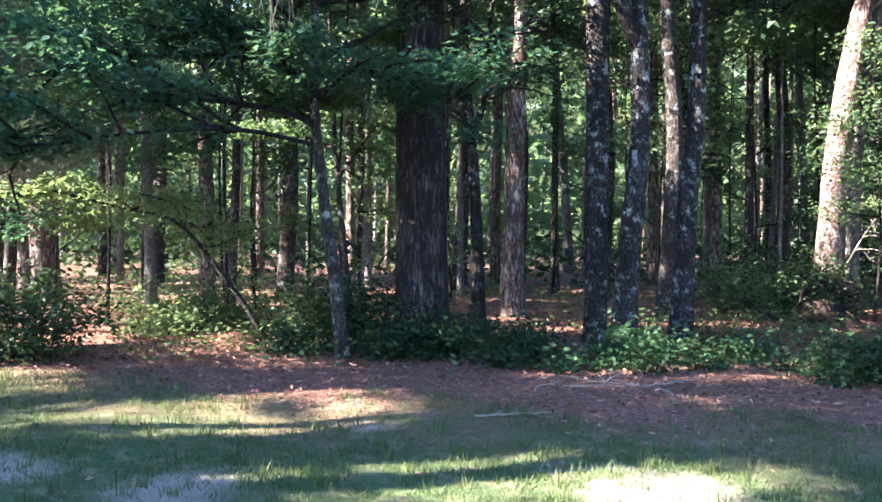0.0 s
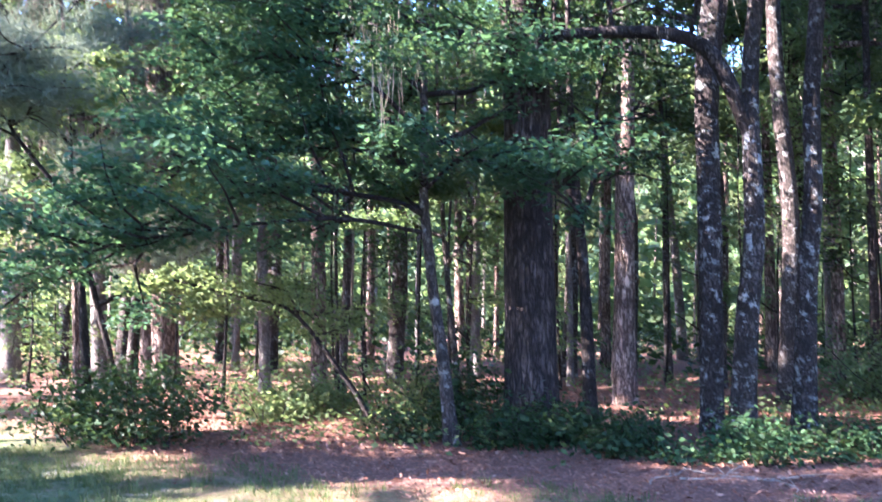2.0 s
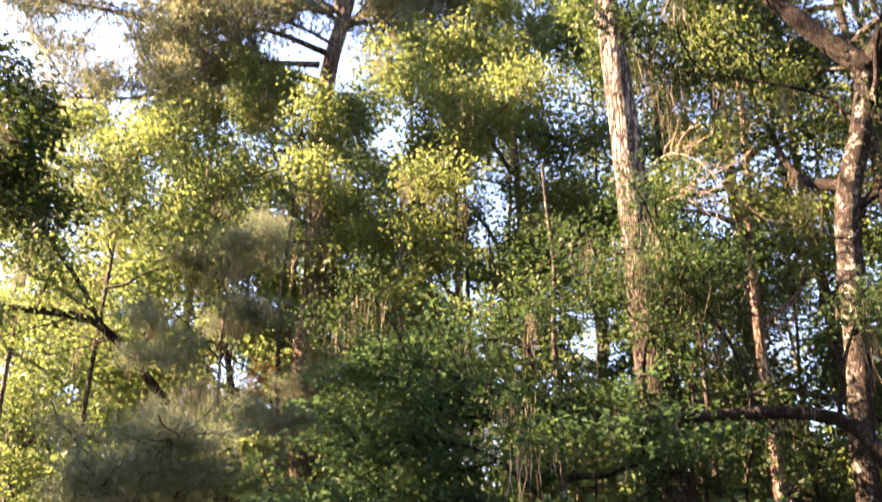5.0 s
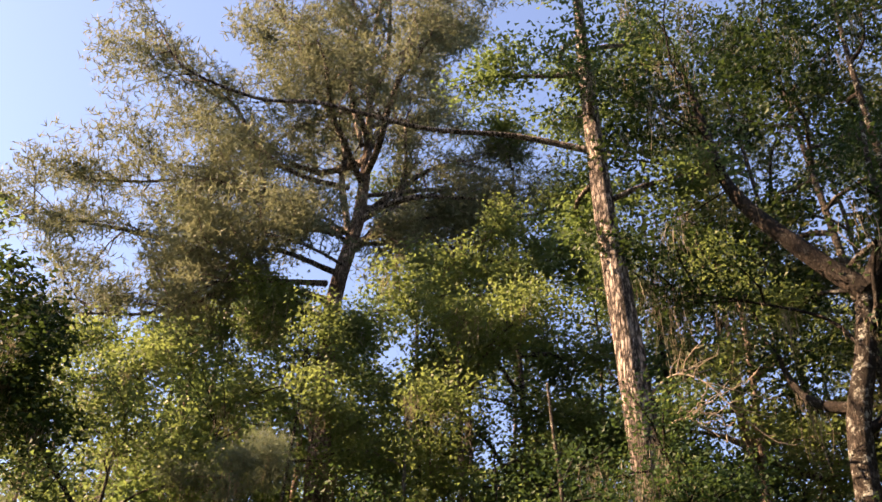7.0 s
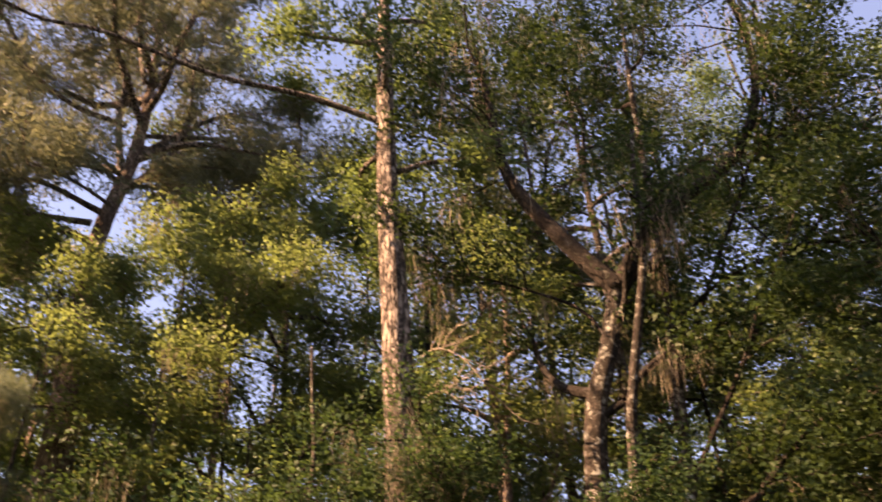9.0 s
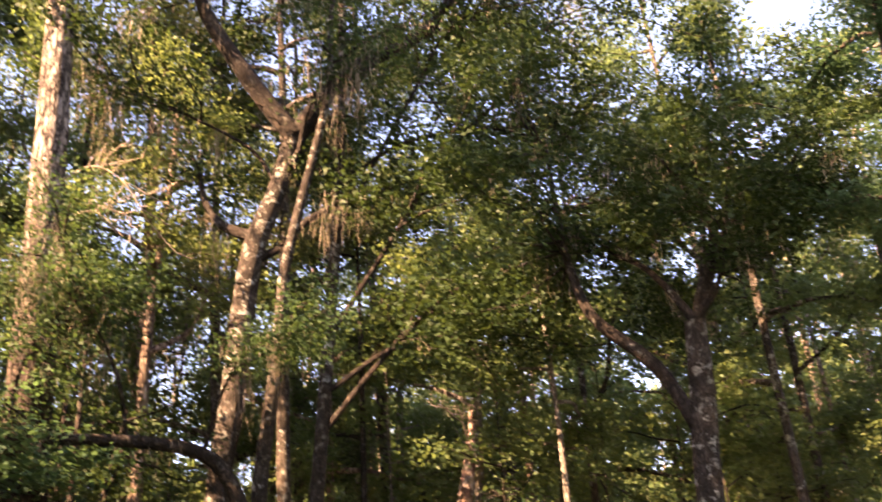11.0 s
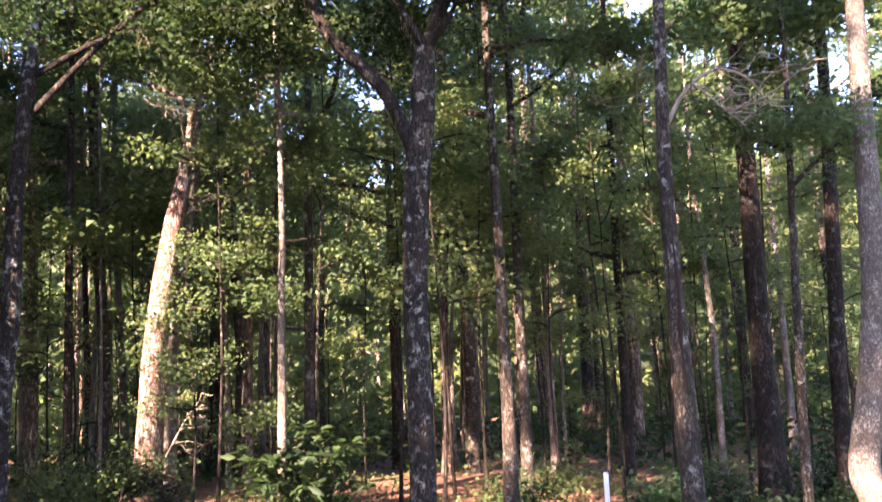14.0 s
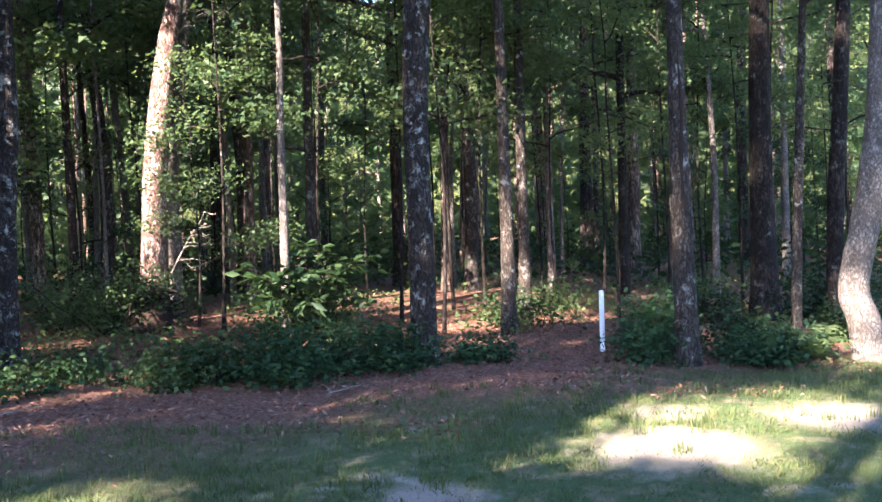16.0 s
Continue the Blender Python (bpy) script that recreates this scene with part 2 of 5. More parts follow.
def smooth_curve(points, steps):
    """A smooth line through the points (Catmull-Rom), steps + 1 places on it."""
    p = np.asarray(points, float)
    if len(p) == 2:
        s = np.linspace(0, 1, steps + 1)[:, None]
        return p[0] + s * (p[1] - p[0])
    q = np.vstack([2 * p[0] - p[1], p, 2 * p[-1] - p[-2]])
    u = np.linspace(0, len(p) - 1 - 1e-9, steps + 1)
    i = u.astype(int)
    f = (u - i)[:, None]
    a, b, c, d = q[i], q[i + 1], q[i + 2], q[i + 3]
    return 0.5 * (2 * b + (c - a) * f + (2 * a - 5 * b + 4 * c - d) * f ** 2 + (3 * b - 3 * c + d - a) * f ** 3)


def tube(line, radii, sides=10, lumps=0.06, seed=0):
    """Corners and quads of a lumpy tapering tube round a line."""
    rng = np.random.default_rng(seed)
    line = np.asarray(line, float)
    n = len(line)
    way = np.gradient(line, axis=0)
    way /= np.linalg.norm(way, axis=1)[:, None] + 1e-9
    ref = np.where(np.abs(way[:, 2:3]) > 0.8, np.array([[1.0, 0, 0]]), np.array([[0, 0, 1.0]]))
    a = np.cross(way, ref)
    a /= np.linalg.norm(a, axis=1)[:, None]
    b = np.cross(way, a)
    ang = np.linspace(0, 2 * np.pi, sides, endpoint=False)
    ph = rng.uniform(0, 6.3, 4)
    s = np.linspace(0, 1, n)[:, None]
    bump = 1 + lumps * (np.sin(2 * ang + ph[0] + 7 * s) + 0.7 * np.sin(3 * ang + ph[1] - 11 * s) + 0.5 * rng.standard_normal((n, sides)))
    r = np.asarray(radii, float)[:, None] * bump
    v = line[:, None] + r[..., None] * (np.cos(ang)[None, :, None] * a[:, None] + np.sin(ang)[None, :, None] * b[:, None])
    i, j = np.meshgrid(np.arange(n - 1), np.arange(sides), indexing="ij")
    k = (j + 1) % sides
    f = np.stack([i * sides + j, i * sides + k, (i + 1) * sides + k, (i + 1) * sides + j], -1).reshape(-1, 4)
    return v.reshape(-1, 3), f


def joined(pieces):
    """Several (corners, faces) as one."""
    vs, fs, k = [], [], 0
    for v, f in pieces:
        vs.append(v)
        fs.append(np.asarray(f) + k)
        k += len(v)
    return np.vstack(vs), np.vstack(fs)


def part(name, pieces, material, parent, label="", smooth=True):
    v, f = joined(pieces)
    ob = new(name, rows_mesh(name, v, f, material))
    if smooth:
        ob.data.polygons.foreach_set("use_smooth", np.ones(len(f), bool))
    ob.parent = parent
    if label:
        tagged(ob, label)
    return ob


def leaf_blades(at, size, flat=0.5, wide=0.55, droop=0.25, rng=RNG, folded=True):
    """A folded, pointed leaf at each place; flat near 1 lays them level."""
    n = len(at)
    az = rng.uniform(0, 2 * np.pi, n)
    along = np.stack([np.cos(az), np.sin(az), rng.normal(-droop, 0.35, n)], 1)
    along /= np.linalg.norm(along, axis=1)[:, None]
    up = rng.normal(0, 1 - flat, (n, 3)) + np.array([0, 0, flat + 0.05])
    side = np.cross(along, up)
    side /= np.linalg.norm(side, axis=1)[:, None] + 1e-9
    nor = np.cross(side, along)
    s = (size * rng.uniform(0.65, 1.35, n))[:, None]
    tip = at + along * s
    if not folded:
        v = np.stack([at - side * s * wide * 0.4, at + along * s * 0.35 + side * s * wide * 0.7, tip], 1).reshape(-1, 3)
        return v, np.arange(len(v)).reshape(-1, 3)
    mid = at + along * s * 0.45 + nor * s * 0.08
    left = mid - side * s * wide * 0.5
    right = mid + side * s * wide * 0.5
    v = np.stack([at, right, tip, left], 1).reshape(-1, 3)
    k = np.arange(n)[:, None] * 4
    f = np.concatenate([k + np.array([[0, 1, 2]]), k + np.array([[0, 2, 3]])], 0)
    return v, f


def needle_tufts(at, length, per=9, rng=RNG, wide=0.012):
    """Fans of thin needles round each place."""
    n = len(at)
    c = np.repeat(at, per, 0)
    w = rng.normal(0, 1, (n * per, 3)) + np.array([0, 0, 0.45])
    w /= np.linalg.norm(w, axis=1)[:, None]
    s = np.cross(w, rng.normal(0, 1, (n * per, 3)))
    s /= np.linalg.norm(s, axis=1)[:, None] + 1e-9
    tip = c + w * length * rng.uniform(0.7, 1.2, (n * per, 1))
    v = np.stack([c - s * wide, c + s * wide, tip], 1).reshape(-1, 3)
    return v, np.arange(len(v)).reshape(-1, 3)


def moss_strands(at, length, per=10, rng=RNG, spread=0.2):
    """Beards of hanging strands under each place."""
    n = len(at)
    ln = np.repeat(length * rng.uniform(0.2, 1.5, n), per) * rng.uniform(0.1, 1.0, n * per) ** 1.3
    c = np.repeat(at, per, 0) + rng.normal(0, 1, (n * per, 3)) * np.array([1, 1, 0.6]) * np.repeat(rng.uniform(0.04, spread, n), per)[:, None]
    az = rng.uniform(0, 6.3, n * per)
    s = np.stack([np.cos(az), np.sin(az), 0 * az], 1) * rng.uniform(0.002, 0.007, (n * per, 1))
    sway = rng.normal(0, 0.07, (n * per, 3)) * np.array([1, 1, 0])
    mid = c + sway * ln[:, None] - np.array([0, 0, 1.0]) * ln[:, None] * 0.5
    tip = c + rng.normal(0, 0.07, (n * per, 3)) * ln[:, None] - np.array([0, 0, 1.0]) * ln[:, None]
    v = np.stack([c, mid - s, mid + s, tip], 1).reshape(-1, 3)
    k = np.arange(n * per)[:, None] * 4
    f = np.concatenate([k + np.array([[0, 1, 2]]), k + np.array([[1, 3, 2]])], 0)
    return v, f


def thing(name, x, y, label, category, group="", z=0.0):
    e = new(name)
    e.empty_display_size = 0.3
    e.location = (x, y, z)
    return tagged(e, label, category, group)


# ---- trees ----


def limb_line(start, azimuth, length, rise, rng, steps=7, wiggle=0.10):
    """A limb that sets off from start and bends as it goes."""
    p = [np.asarray(start, float)]
    az, up = azimuth, rise
    for i in range(steps):
        az += rng.normal(0, 0.28)
        up += rng.normal(0, wiggle * 1.6)
        p.append(p[-1] + length / steps * np.array([math.cos(az) * math.cos(up), math.sin(az) * math.cos(up), math.sin(up)]))
    return np.array(p)


def twigs_of(line, count, length, rng, first=0.3):
    """Side twigs along the outer part of a limb."""
    out = []
    n = len(line)
    for _ in range(count):
        i = rng.integers(int(n * first), n)
        way = line[min(i + 1, n - 1)] - line[max(i - 1, 0)]
        az = math.atan2(way[1], way[0]) + rng.choice([-1, 1]) * rng.uniform(0.4, 1.2)
        out.append(limb_line(line[i], az, length * rng.uniform(0.5, 1.2), rng.normal(0.12, 0.3), rng, 4))
    return out


def along(lines, count, rng, first=0.25):
    """Places along the outer parts of several lines."""
    weight = np.array([np.linalg.norm(ln[-1] - ln[0]) + 0.1 for ln in lines])
    which = rng.choice(len(lines), count, p=weight / weight.sum())
    u = rng.uniform(first, 1.0, count)
    out = np.empty((count, 3))
    for k, ln in enumerate(lines):
        m = which == k
        x = u[m] * (len(ln) - 1)
        i = np.minimum(x.astype(int), len(ln) - 2)
        f = (x - i)[:, None]
        out[m] = ln[i] * (1 - f) + ln[i + 1] * f
    return out


def tree(x, y, d, bends, height, bark_mat, label, name="tree", crown=None, own_limbs=(), moss=0, moss_length=0.7,
         seed=1, sides=16, group="forest trees", flare=0.35, rings=40, limb_bark=None, bare=(), girth=()):
    """A tree: bends are (east, north, height) of its stem. crown: dict of low, high, spread, limbs, leaves, size, mat, kind.
    own_limbs: (thickness, places relative to the foot), for the limbs that have a shape of their own."""
    rng = np.random.default_rng(seed)
    limb_bark = limb_bark or bark_mat
    root = thing(name, x, y, label, "tree", group)
    pts = [(0, 0, -0.15), *bends]
    a, b = np.array(pts[-2], float), np.array(pts[-1], float)
    if height > b[2] + 0.5:
        lean = (b - a)[:2] / max(0.5, b[2] - a[2])
        lean = np.clip(lean, -0.12, 0.12) * 0.6
        for k in (0.35, 0.7, 1.0):
            h = (height - b[2]) * k
            w = rng.normal(0, 0.05 * height / 12, 2)
            pts.append((b[0] + lean[0] * h + w[0], b[1] + lean[1] * h + w[1], b[2] + h))
    line = smooth_curve(pts, rings)
    s = np.clip(line[:, 2] / height, 0, 1)
    radius = d / 2 * (1 - 0.80 * s ** 0.88) * (1 + flare * np.exp(-np.maximum(line[:, 2], 0) / (d * 0.9)))
    if girth:
        radius = np.interp(line[:, 2], [h for h, _ in girth], [w / 2 for _, w in girth])
    radius = np.maximum(radius, 0.012)
    part("trunk", [tube(line, radius, sides, 0.035, seed)], bark_mat, root)

    def stem_at(h):
        return np.array([np.interp(h, line[:, 2], line[:, i]) for i in range(3)]), np.interp(h, line[:, 2], radius)

    bearers = []
    for thick, places in own_limbs:
        ln = smooth_curve(places, 24)
        rad = np.linspace(thick, thick * 0.28, len(ln)) / 2
        reach = float(np.linalg.norm(ln[-1] - ln[0]))
        leafy = (crown or {}).get("own_first", 0.3)
        tw = twigs_of(ln, 9 + int(2 * reach), 0.35 * reach + 0.4, rng, leafy)
        part("limb", [tube(ln, rad, 9, 0.06, seed + 3)] + [tube(t, np.linspace(0.022, 0.006, len(t)), 4, 0, seed) for t in tw], limb_bark, root)
        bearers += tw + [ln[int(len(ln) * (leafy - 0.2)):]]
    for thick, places in bare:
        ln = smooth_curve(places, 16)
        tw = twigs_of(ln, 12, 0.55 * float(np.linalg.norm(ln[-1] - ln[0])), rng, 0.25)
        tw += [q for t in tw[:8] for q in twigs_of(t, 2, 0.3, rng, 0.4)]
        part("dead_limb", [tube(ln, np.linspace(thick, thick * 0.3, len(ln)) / 2, 7, 0.06, seed)] + [tube(t, np.linspace(0.012, 0.004, len(t)), 4, 0, seed) for t in tw], DEADWOOD, root, "bleached bare dead limb")
    if crown:
        low, high, spread = crown["low"], crown["high"], crown["spread"]
        for i in range(crown["limbs"]):
            k = (i + rng.uniform(0.1, 0.9)) / crown["limbs"]
            h = low + (min(high, height) - low) * k
            p, r = stem_at(h)
            ln_len = spread * (1.0 - crown.get("taper", 0.55) * k) * rng.uniform(0.7, 1.15)
            az = i * 2.4 + rng.uniform(-0.5, 0.5) + crown.get("turn", 0.0)
            ln = limb_line(p, az, ln_len, rng.normal(crown.get("rise", 0.35), 0.15), rng, 7)
            ln = smooth_curve(ln, crown.get("steps", 14))
            thick = max(0.02, min(r * 0.9, 0.02 * ln_len + 0.012))
            tw = twigs_of(ln, crown.get("twigs", 6), ln_len * 0.42, rng)
            part("limb", [tube(ln, np.linspace(thick, 0.008, len(ln)), 4 if crown.get("steps", 14) < 12 else 6, 0.05, seed + i)]
                 + [tube(t, np.linspace(0.014, 0.004, len(t)), 3, 0, seed) for t in tw if crown.get("steps", 14) > 8], limb_bark, root)
            bearers += tw + [ln]
        needles = crown.get("kind") == "needles"
        folded = needles or crown.get("folded", False)
        per = int(crown.get("per", 28) * (1 if folded else 1.5))
        count = int(crown["leaves"] * (1 if folded else 2.15))
        clumps = along(bearers, max(4, count // per), rng, crown.get("first", 0.38))
        at = np.repeat(clumps, per, 0)
        cr = crown.get("clump", 0.32) * 0.82
        off = rng.normal(0, 1, at.shape)
        off *= (2.1 * rng.uniform(0, 1, len(off)) ** 0.5 / np.linalg.norm(off, axis=1))[:, None]
        at = at + off * np.array([cr, cr, cr * crown.get("flat", 0.62)])
        if needles:
            piece = needle_tufts(at, crown["size"], crown.get("fan", 8), rng, crown.get("wide", 0.012))
        else:
            piece = leaf_blades(at, crown["size"] * (1 if folded else 0.685), crown.get("level", 0.28), rng=rng, folded=folded)
        part("crown", [piece], crown["mat"], root, smooth=False)
    if moss and bearers:
        beard = part("hanging_moss", [moss_strands(along(bearers, moss, rng, 0.05), moss_length, 34, rng)], MOSS, root, "pale grey beards of hanging moss", False)
        tagged(beard, kind="stuff")
    return root

# ---- ground ----


def height_at(x, y):
    """The ground rolls by a few centimetres."""
    return 0.035 * np.sin(0.9 * x + 0.4 * y) * np.sin(0.7 * y - 0.3 * x) + 0.02 * np.sin(2.3 * x + 1.1) * np.sin(1.9 * y)


def build_ground():
    rad = np.concatenate([np.linspace(0.0, 24, 97)[1:], np.geomspace(25, 3000, 24)])
    ang = np.linspace(0, 2 * np.pi, 180, endpoint=False)
    rr, aa = np.meshgrid(rad, ang, indexing="ij")
    x, y = rr * np.cos(aa), rr * np.sin(aa)
    z = np.where(rr < 60, height_at(x, y) + RNG.normal(0, 0.008, x.shape), 0)
    v = np.vstack([[[0, 0, 0]], np.stack([x, y, z], -1).reshape(-1, 3)])
    m, n = len(rad), len(ang)
    i, j = np.meshgrid(np.arange(m - 1), np.arange(n), indexing="ij")
    k = (j + 1) % n
    q = 1 + np.stack([i * n + j, (i + 1) * n + j, (i + 1) * n + k, i * n + k], -1).reshape(-1, 4)
    t1, t2 = q[:, [0, 1, 2]], q[:, [0, 2, 3]]
    jj = np.arange(n)
    cap = np.stack([0 * jj, 1 + jj, 1 + (jj + 1) % n], 1)
    ob = new("ground", rows_mesh("ground", v, np.vstack([t1, t2, cap]), GROUND))
    ob.data.polygons.foreach_set("use_smooth", np.ones(len(ob.data.polygons), bool))
    return tagged(ob, "lawn that gives way to reddish pine straw", "ground", kind="structure")


build_ground()


def edge_of_lawn(x, y):
    """Below 0 on the lawn, above it on the forest floor."""
    return y + 0.22 * x - 0.75 * np.maximum(-3.0 - x, 0) - 7.4


def wobble(x, y):
    return 0.9 * np.sin(1.1 * x + 0.6 * y) * np.sin(0.8 * y - 0.9 * x + 1) + 0.5 * np.sin(2.7 * x + 1.3 * y)


def scatter(n, near, far, left=44, right=-72):
    """Places on the ground in the part of the circle that the eye turns through."""
    yaw = np.radians(RNG.uniform(right, left, n))
    r = np.sqrt(RNG.uniform(near ** 2, far ** 2, n))
    return -np.sin(yaw) * r, np.cos(yaw) * r


# ---- the trees of the wood's edge ----
old_pine = tree(-0.22, 12.22, 0.66, ((-0.06, 0, 3.0), (-0.09, 0, 4.4), (-0.30, -0.02, 8.0), (-0.40, -0.03, 9.8), (-0.48, -0.04, 11.0), (-0.60, -0.05, 12.9)), 24, PINE_BARK,
     "tall old pine with deeply furrowed dark bark", "pine_tree", seed=11,
     bare=((0.04, ((-0.3, 0.0, 8.6), (0.2, -0.2, 8.9), (0.6, -0.3, 8.7), (0.9, -0.3, 8.3))), (0.035, ((-0.3, 0, 8.0), (0.3, -0.2, 8.2), (0.8, -0.2, 7.8)))),
     sides=28, rings=70, girth=((-0.2, 0.86), (0.3, 0.74), (1.0, 0.68), (5.0, 0.60), (7.5, 0.48), (12, 0.36), (18, 0.20), (24, 0.05)),
     crown=dict(low=12.2, high=24, spread=3.0, limbs=15, leaves=10000, size=0.15, mat=LEAF, clump=0.36, rise=0.2, level=0.5, flat=0.5))
long_limb = smooth_curve(((-0.4, 0.0, 13.6), (-2.05, -0.23, 14.2), (-3.6, -0.7, 14.25), (-5.3, -1.7, 14.25), (-6.1, -2.4, 13.8), (-6.9, -3.5, 13.55), (-7.3, -3.9, 14.2)), 30)
part("limb", [tube(long_limb, np.linspace(0.06, 0.012, 31), 8, 0.06, 3)] + [tube(t, np.linspace(0.015, 0.005, len(t)), 4, 0, 3) for t in twigs_of(long_limb, 14, 0.9, np.random.default_rng(3), 0.4)], PINE_BARK, old_pine)
tree(2.05, 12.56, 0.29, ((0, 0, 2.3), (-0.02, 0, 4.5), (0.10, -0.02, 5.8), (0.27, -0.04, 8.0), (0.60, -0.10, 9.2), (0.85, -0.2, 10.4)), 10.6, LICHEN_BARK,
     "slender oak with lichen-spotted bark and a high fork", "oak_tree", seed=12, limb_bark=DARK_BARK, sides=18, rings=60, girth=((-0.2, 0.40), (0.4, 0.31), (4.0, 0.30), (6.0, 0.33), (8.6, 0.33), (10.6, 0.24)),
     own_limbs=((0.34, ((0.84, -0.2, 10.2), (0.0, -0.05, 11.4), (-0.75, 0.05, 12.8), (-1.0, 0.1, 14.6), (-1.2, 0.1, 16.2))),
                (0.30, ((0.84, -0.2, 10.2), (1.65, -0.4, 11.5), (2.75, -0.8, 12.2), (3.3, -1.1, 13.0), (3.6, -1.2, 14.6), (3.4, -1.2, 16.6), (2.9, -1.0, 18.0))),
                (0.07, ((0.62, -0.1, 9.3), (0.2, 0.3, 10.2), (-1.0, 0.6, 10.9), (-2.1, 0.5, 11.2)))),
     crown=dict(low=7.5, high=10.5, spread=4.8, limbs=4, leaves=14000, size=0.135, mat=LEAF_DARK, clump=0.36, rise=0.8, per=13, twigs=9, first=0.55, own_first=0.5), moss=120, moss_length=1.0)
tree(2.28, 11.89, 0.31, ((0.08, -0.02, 1.4), (0.18, -0.03, 2.6), (0.15, -0.03, 4.4), (0.31, -0.06, 6.2), (0.41, -0.08, 7.7), (0.76, -0.15, 9.5)), 13, LICHEN_BARK,
     "lichen-spotted oak with one long level limb", "oak_tree", seed=13, limb_bark=DARK_BARK, sides=18, rings=60, flare=0.25,
     own_limbs=((0.20, ((0.16, -0.03, 3.7), (-0.2, -0.15, 4.5), (-0.63, -0.25, 4.88), (-1.55, -0.32, 4.96), (-2.85, -0.38, 4.9), (-3.7, -0.42, 5.03), (-4.3, -0.5, 5.15), (-5.0, -0.65, 5.1), (-5.7, -0.85, 5.0))),
                (0.06, ((-1.5, -0.3, 4.95), (-1.7, -0.5, 5.7), (-2.2, -0.8, 6.5), (-2.5, -0.9, 7.1))), (0.06, ((-2.8, -0.36, 4.9), (-2.7, -0.8, 5.8), (-2.1, -1.1, 6.6))),
                (0.06, ((-0.6, -0.25, 4.87), (-0.4, -0.7, 5.7), (0.2, -1.0, 6.4))), (0.06, ((-3.9, -0.45, 5.05), (-4.2, -0.8, 5.9), (-3.9, -1.1, 6.8)))),
     crown=dict(low=11, high=13, spread=1.8, limbs=2, leaves=13000, size=0.09, mat=LEAF_SHRUB, clump=0.36, rise=0.5, flat=0.45, own_first=0.42), moss=45, moss_length=0.8)
tree(3.27, 12.94, 0.29, ((0.07, -0.02, 2.0), (0.16, -0.04, 3.1), (0.16, -0.04, 4.4), (0.25, -0.06, 5.8)), 19, LICHEN_BARK,
     "lichen-spotted oak with a dense dark crown", "oak_tree", seed=14, limb_bark=DARK_BARK, sides=16, rings=44,
     own_limbs=((0.10, ((0.25, -0.06, 5.6), (1.0, -0.6, 6.6), (1.8, -1.4, 7.4), (2.8, -2.2, 7.8), (3.4, -2.6, 8.8))), (0.10, ((0.3, -0.08, 7.0), (1.2, -0.5, 8.6), (2.0, -1.2, 10.0), (3.0, -1.8, 11.2), (3.6, -2.0, 12.4))),
                (0.09, ((0.3, -0.1, 8.5), (1.2, -0.2, 10.5), (2.1, -0.6, 12.5), (2.8, -0.8, 14.5), (3.0, -0.9, 16.2))), (0.09, ((0.3, -0.1, 6.2), (1.4, -0.2, 7.0), (2.6, -0.5, 7.2), (3.6, -1.0, 7.0))),
                (0.09, ((0.3, -0.1, 9.5), (1.4, -0.6, 10.4), (2.8, -1.2, 10.6), (3.8, -1.6, 10.2))), (0.08, ((0.3, -0.1, 11.0), (1.5, -0.3, 12.8), (2.6, -0.6, 13.2), (3.4, -0.9, 13.9)))),
     crown=dict(low=12.5, high=19, spread=2.0, limbs=6, leaves=15000, size=0.14, mat=LEAF_DARK, clump=0.34, rise=0.3, flat=0.5), moss=30)
tree(1.23, 16.09, 0.35, ((0.02, 0, 2.5), (0.04, 0, 3.9), (0.07, 0, 5.3)), 14, RED_BARK,
     "straight pine with pale reddish bark", "pine_tree", seed=15, sides=18, rings=44,
     crown=dict(low=7.5, high=14, spread=2.6, limbs=10, leaves=4500, size=0.145, mat=LEAF_YELLOW, clump=0.38), moss=20)
tree(0.55, 13.15, 0.20, ((-0.05, 0, 1.2), (-0.11, 0, 2.3), (-0.18, 0.01, 3.1)), 7.5, DARK_BARK,
     "dark slim tree that forks low", "young_tree", seed=16, sides=12,
     own_limbs=((0.13, ((-0.17, 0, 3.0), (-0.32, 0, 3.4), (-0.42, 0.05, 4.2), (-0.5, 0.1, 6.0))), (0.10, ((-0.16, 0, 2.7), (0.05, 0, 3.4), (0.1, -0.1, 4.6), (0.3, -0.1, 5.8)))),
     crown=dict(low=3.4, high=7.4, spread=1.5, limbs=7, leaves=1700, size=0.135, mat=LEAF_DARK, clump=0.28, flat=0.4))
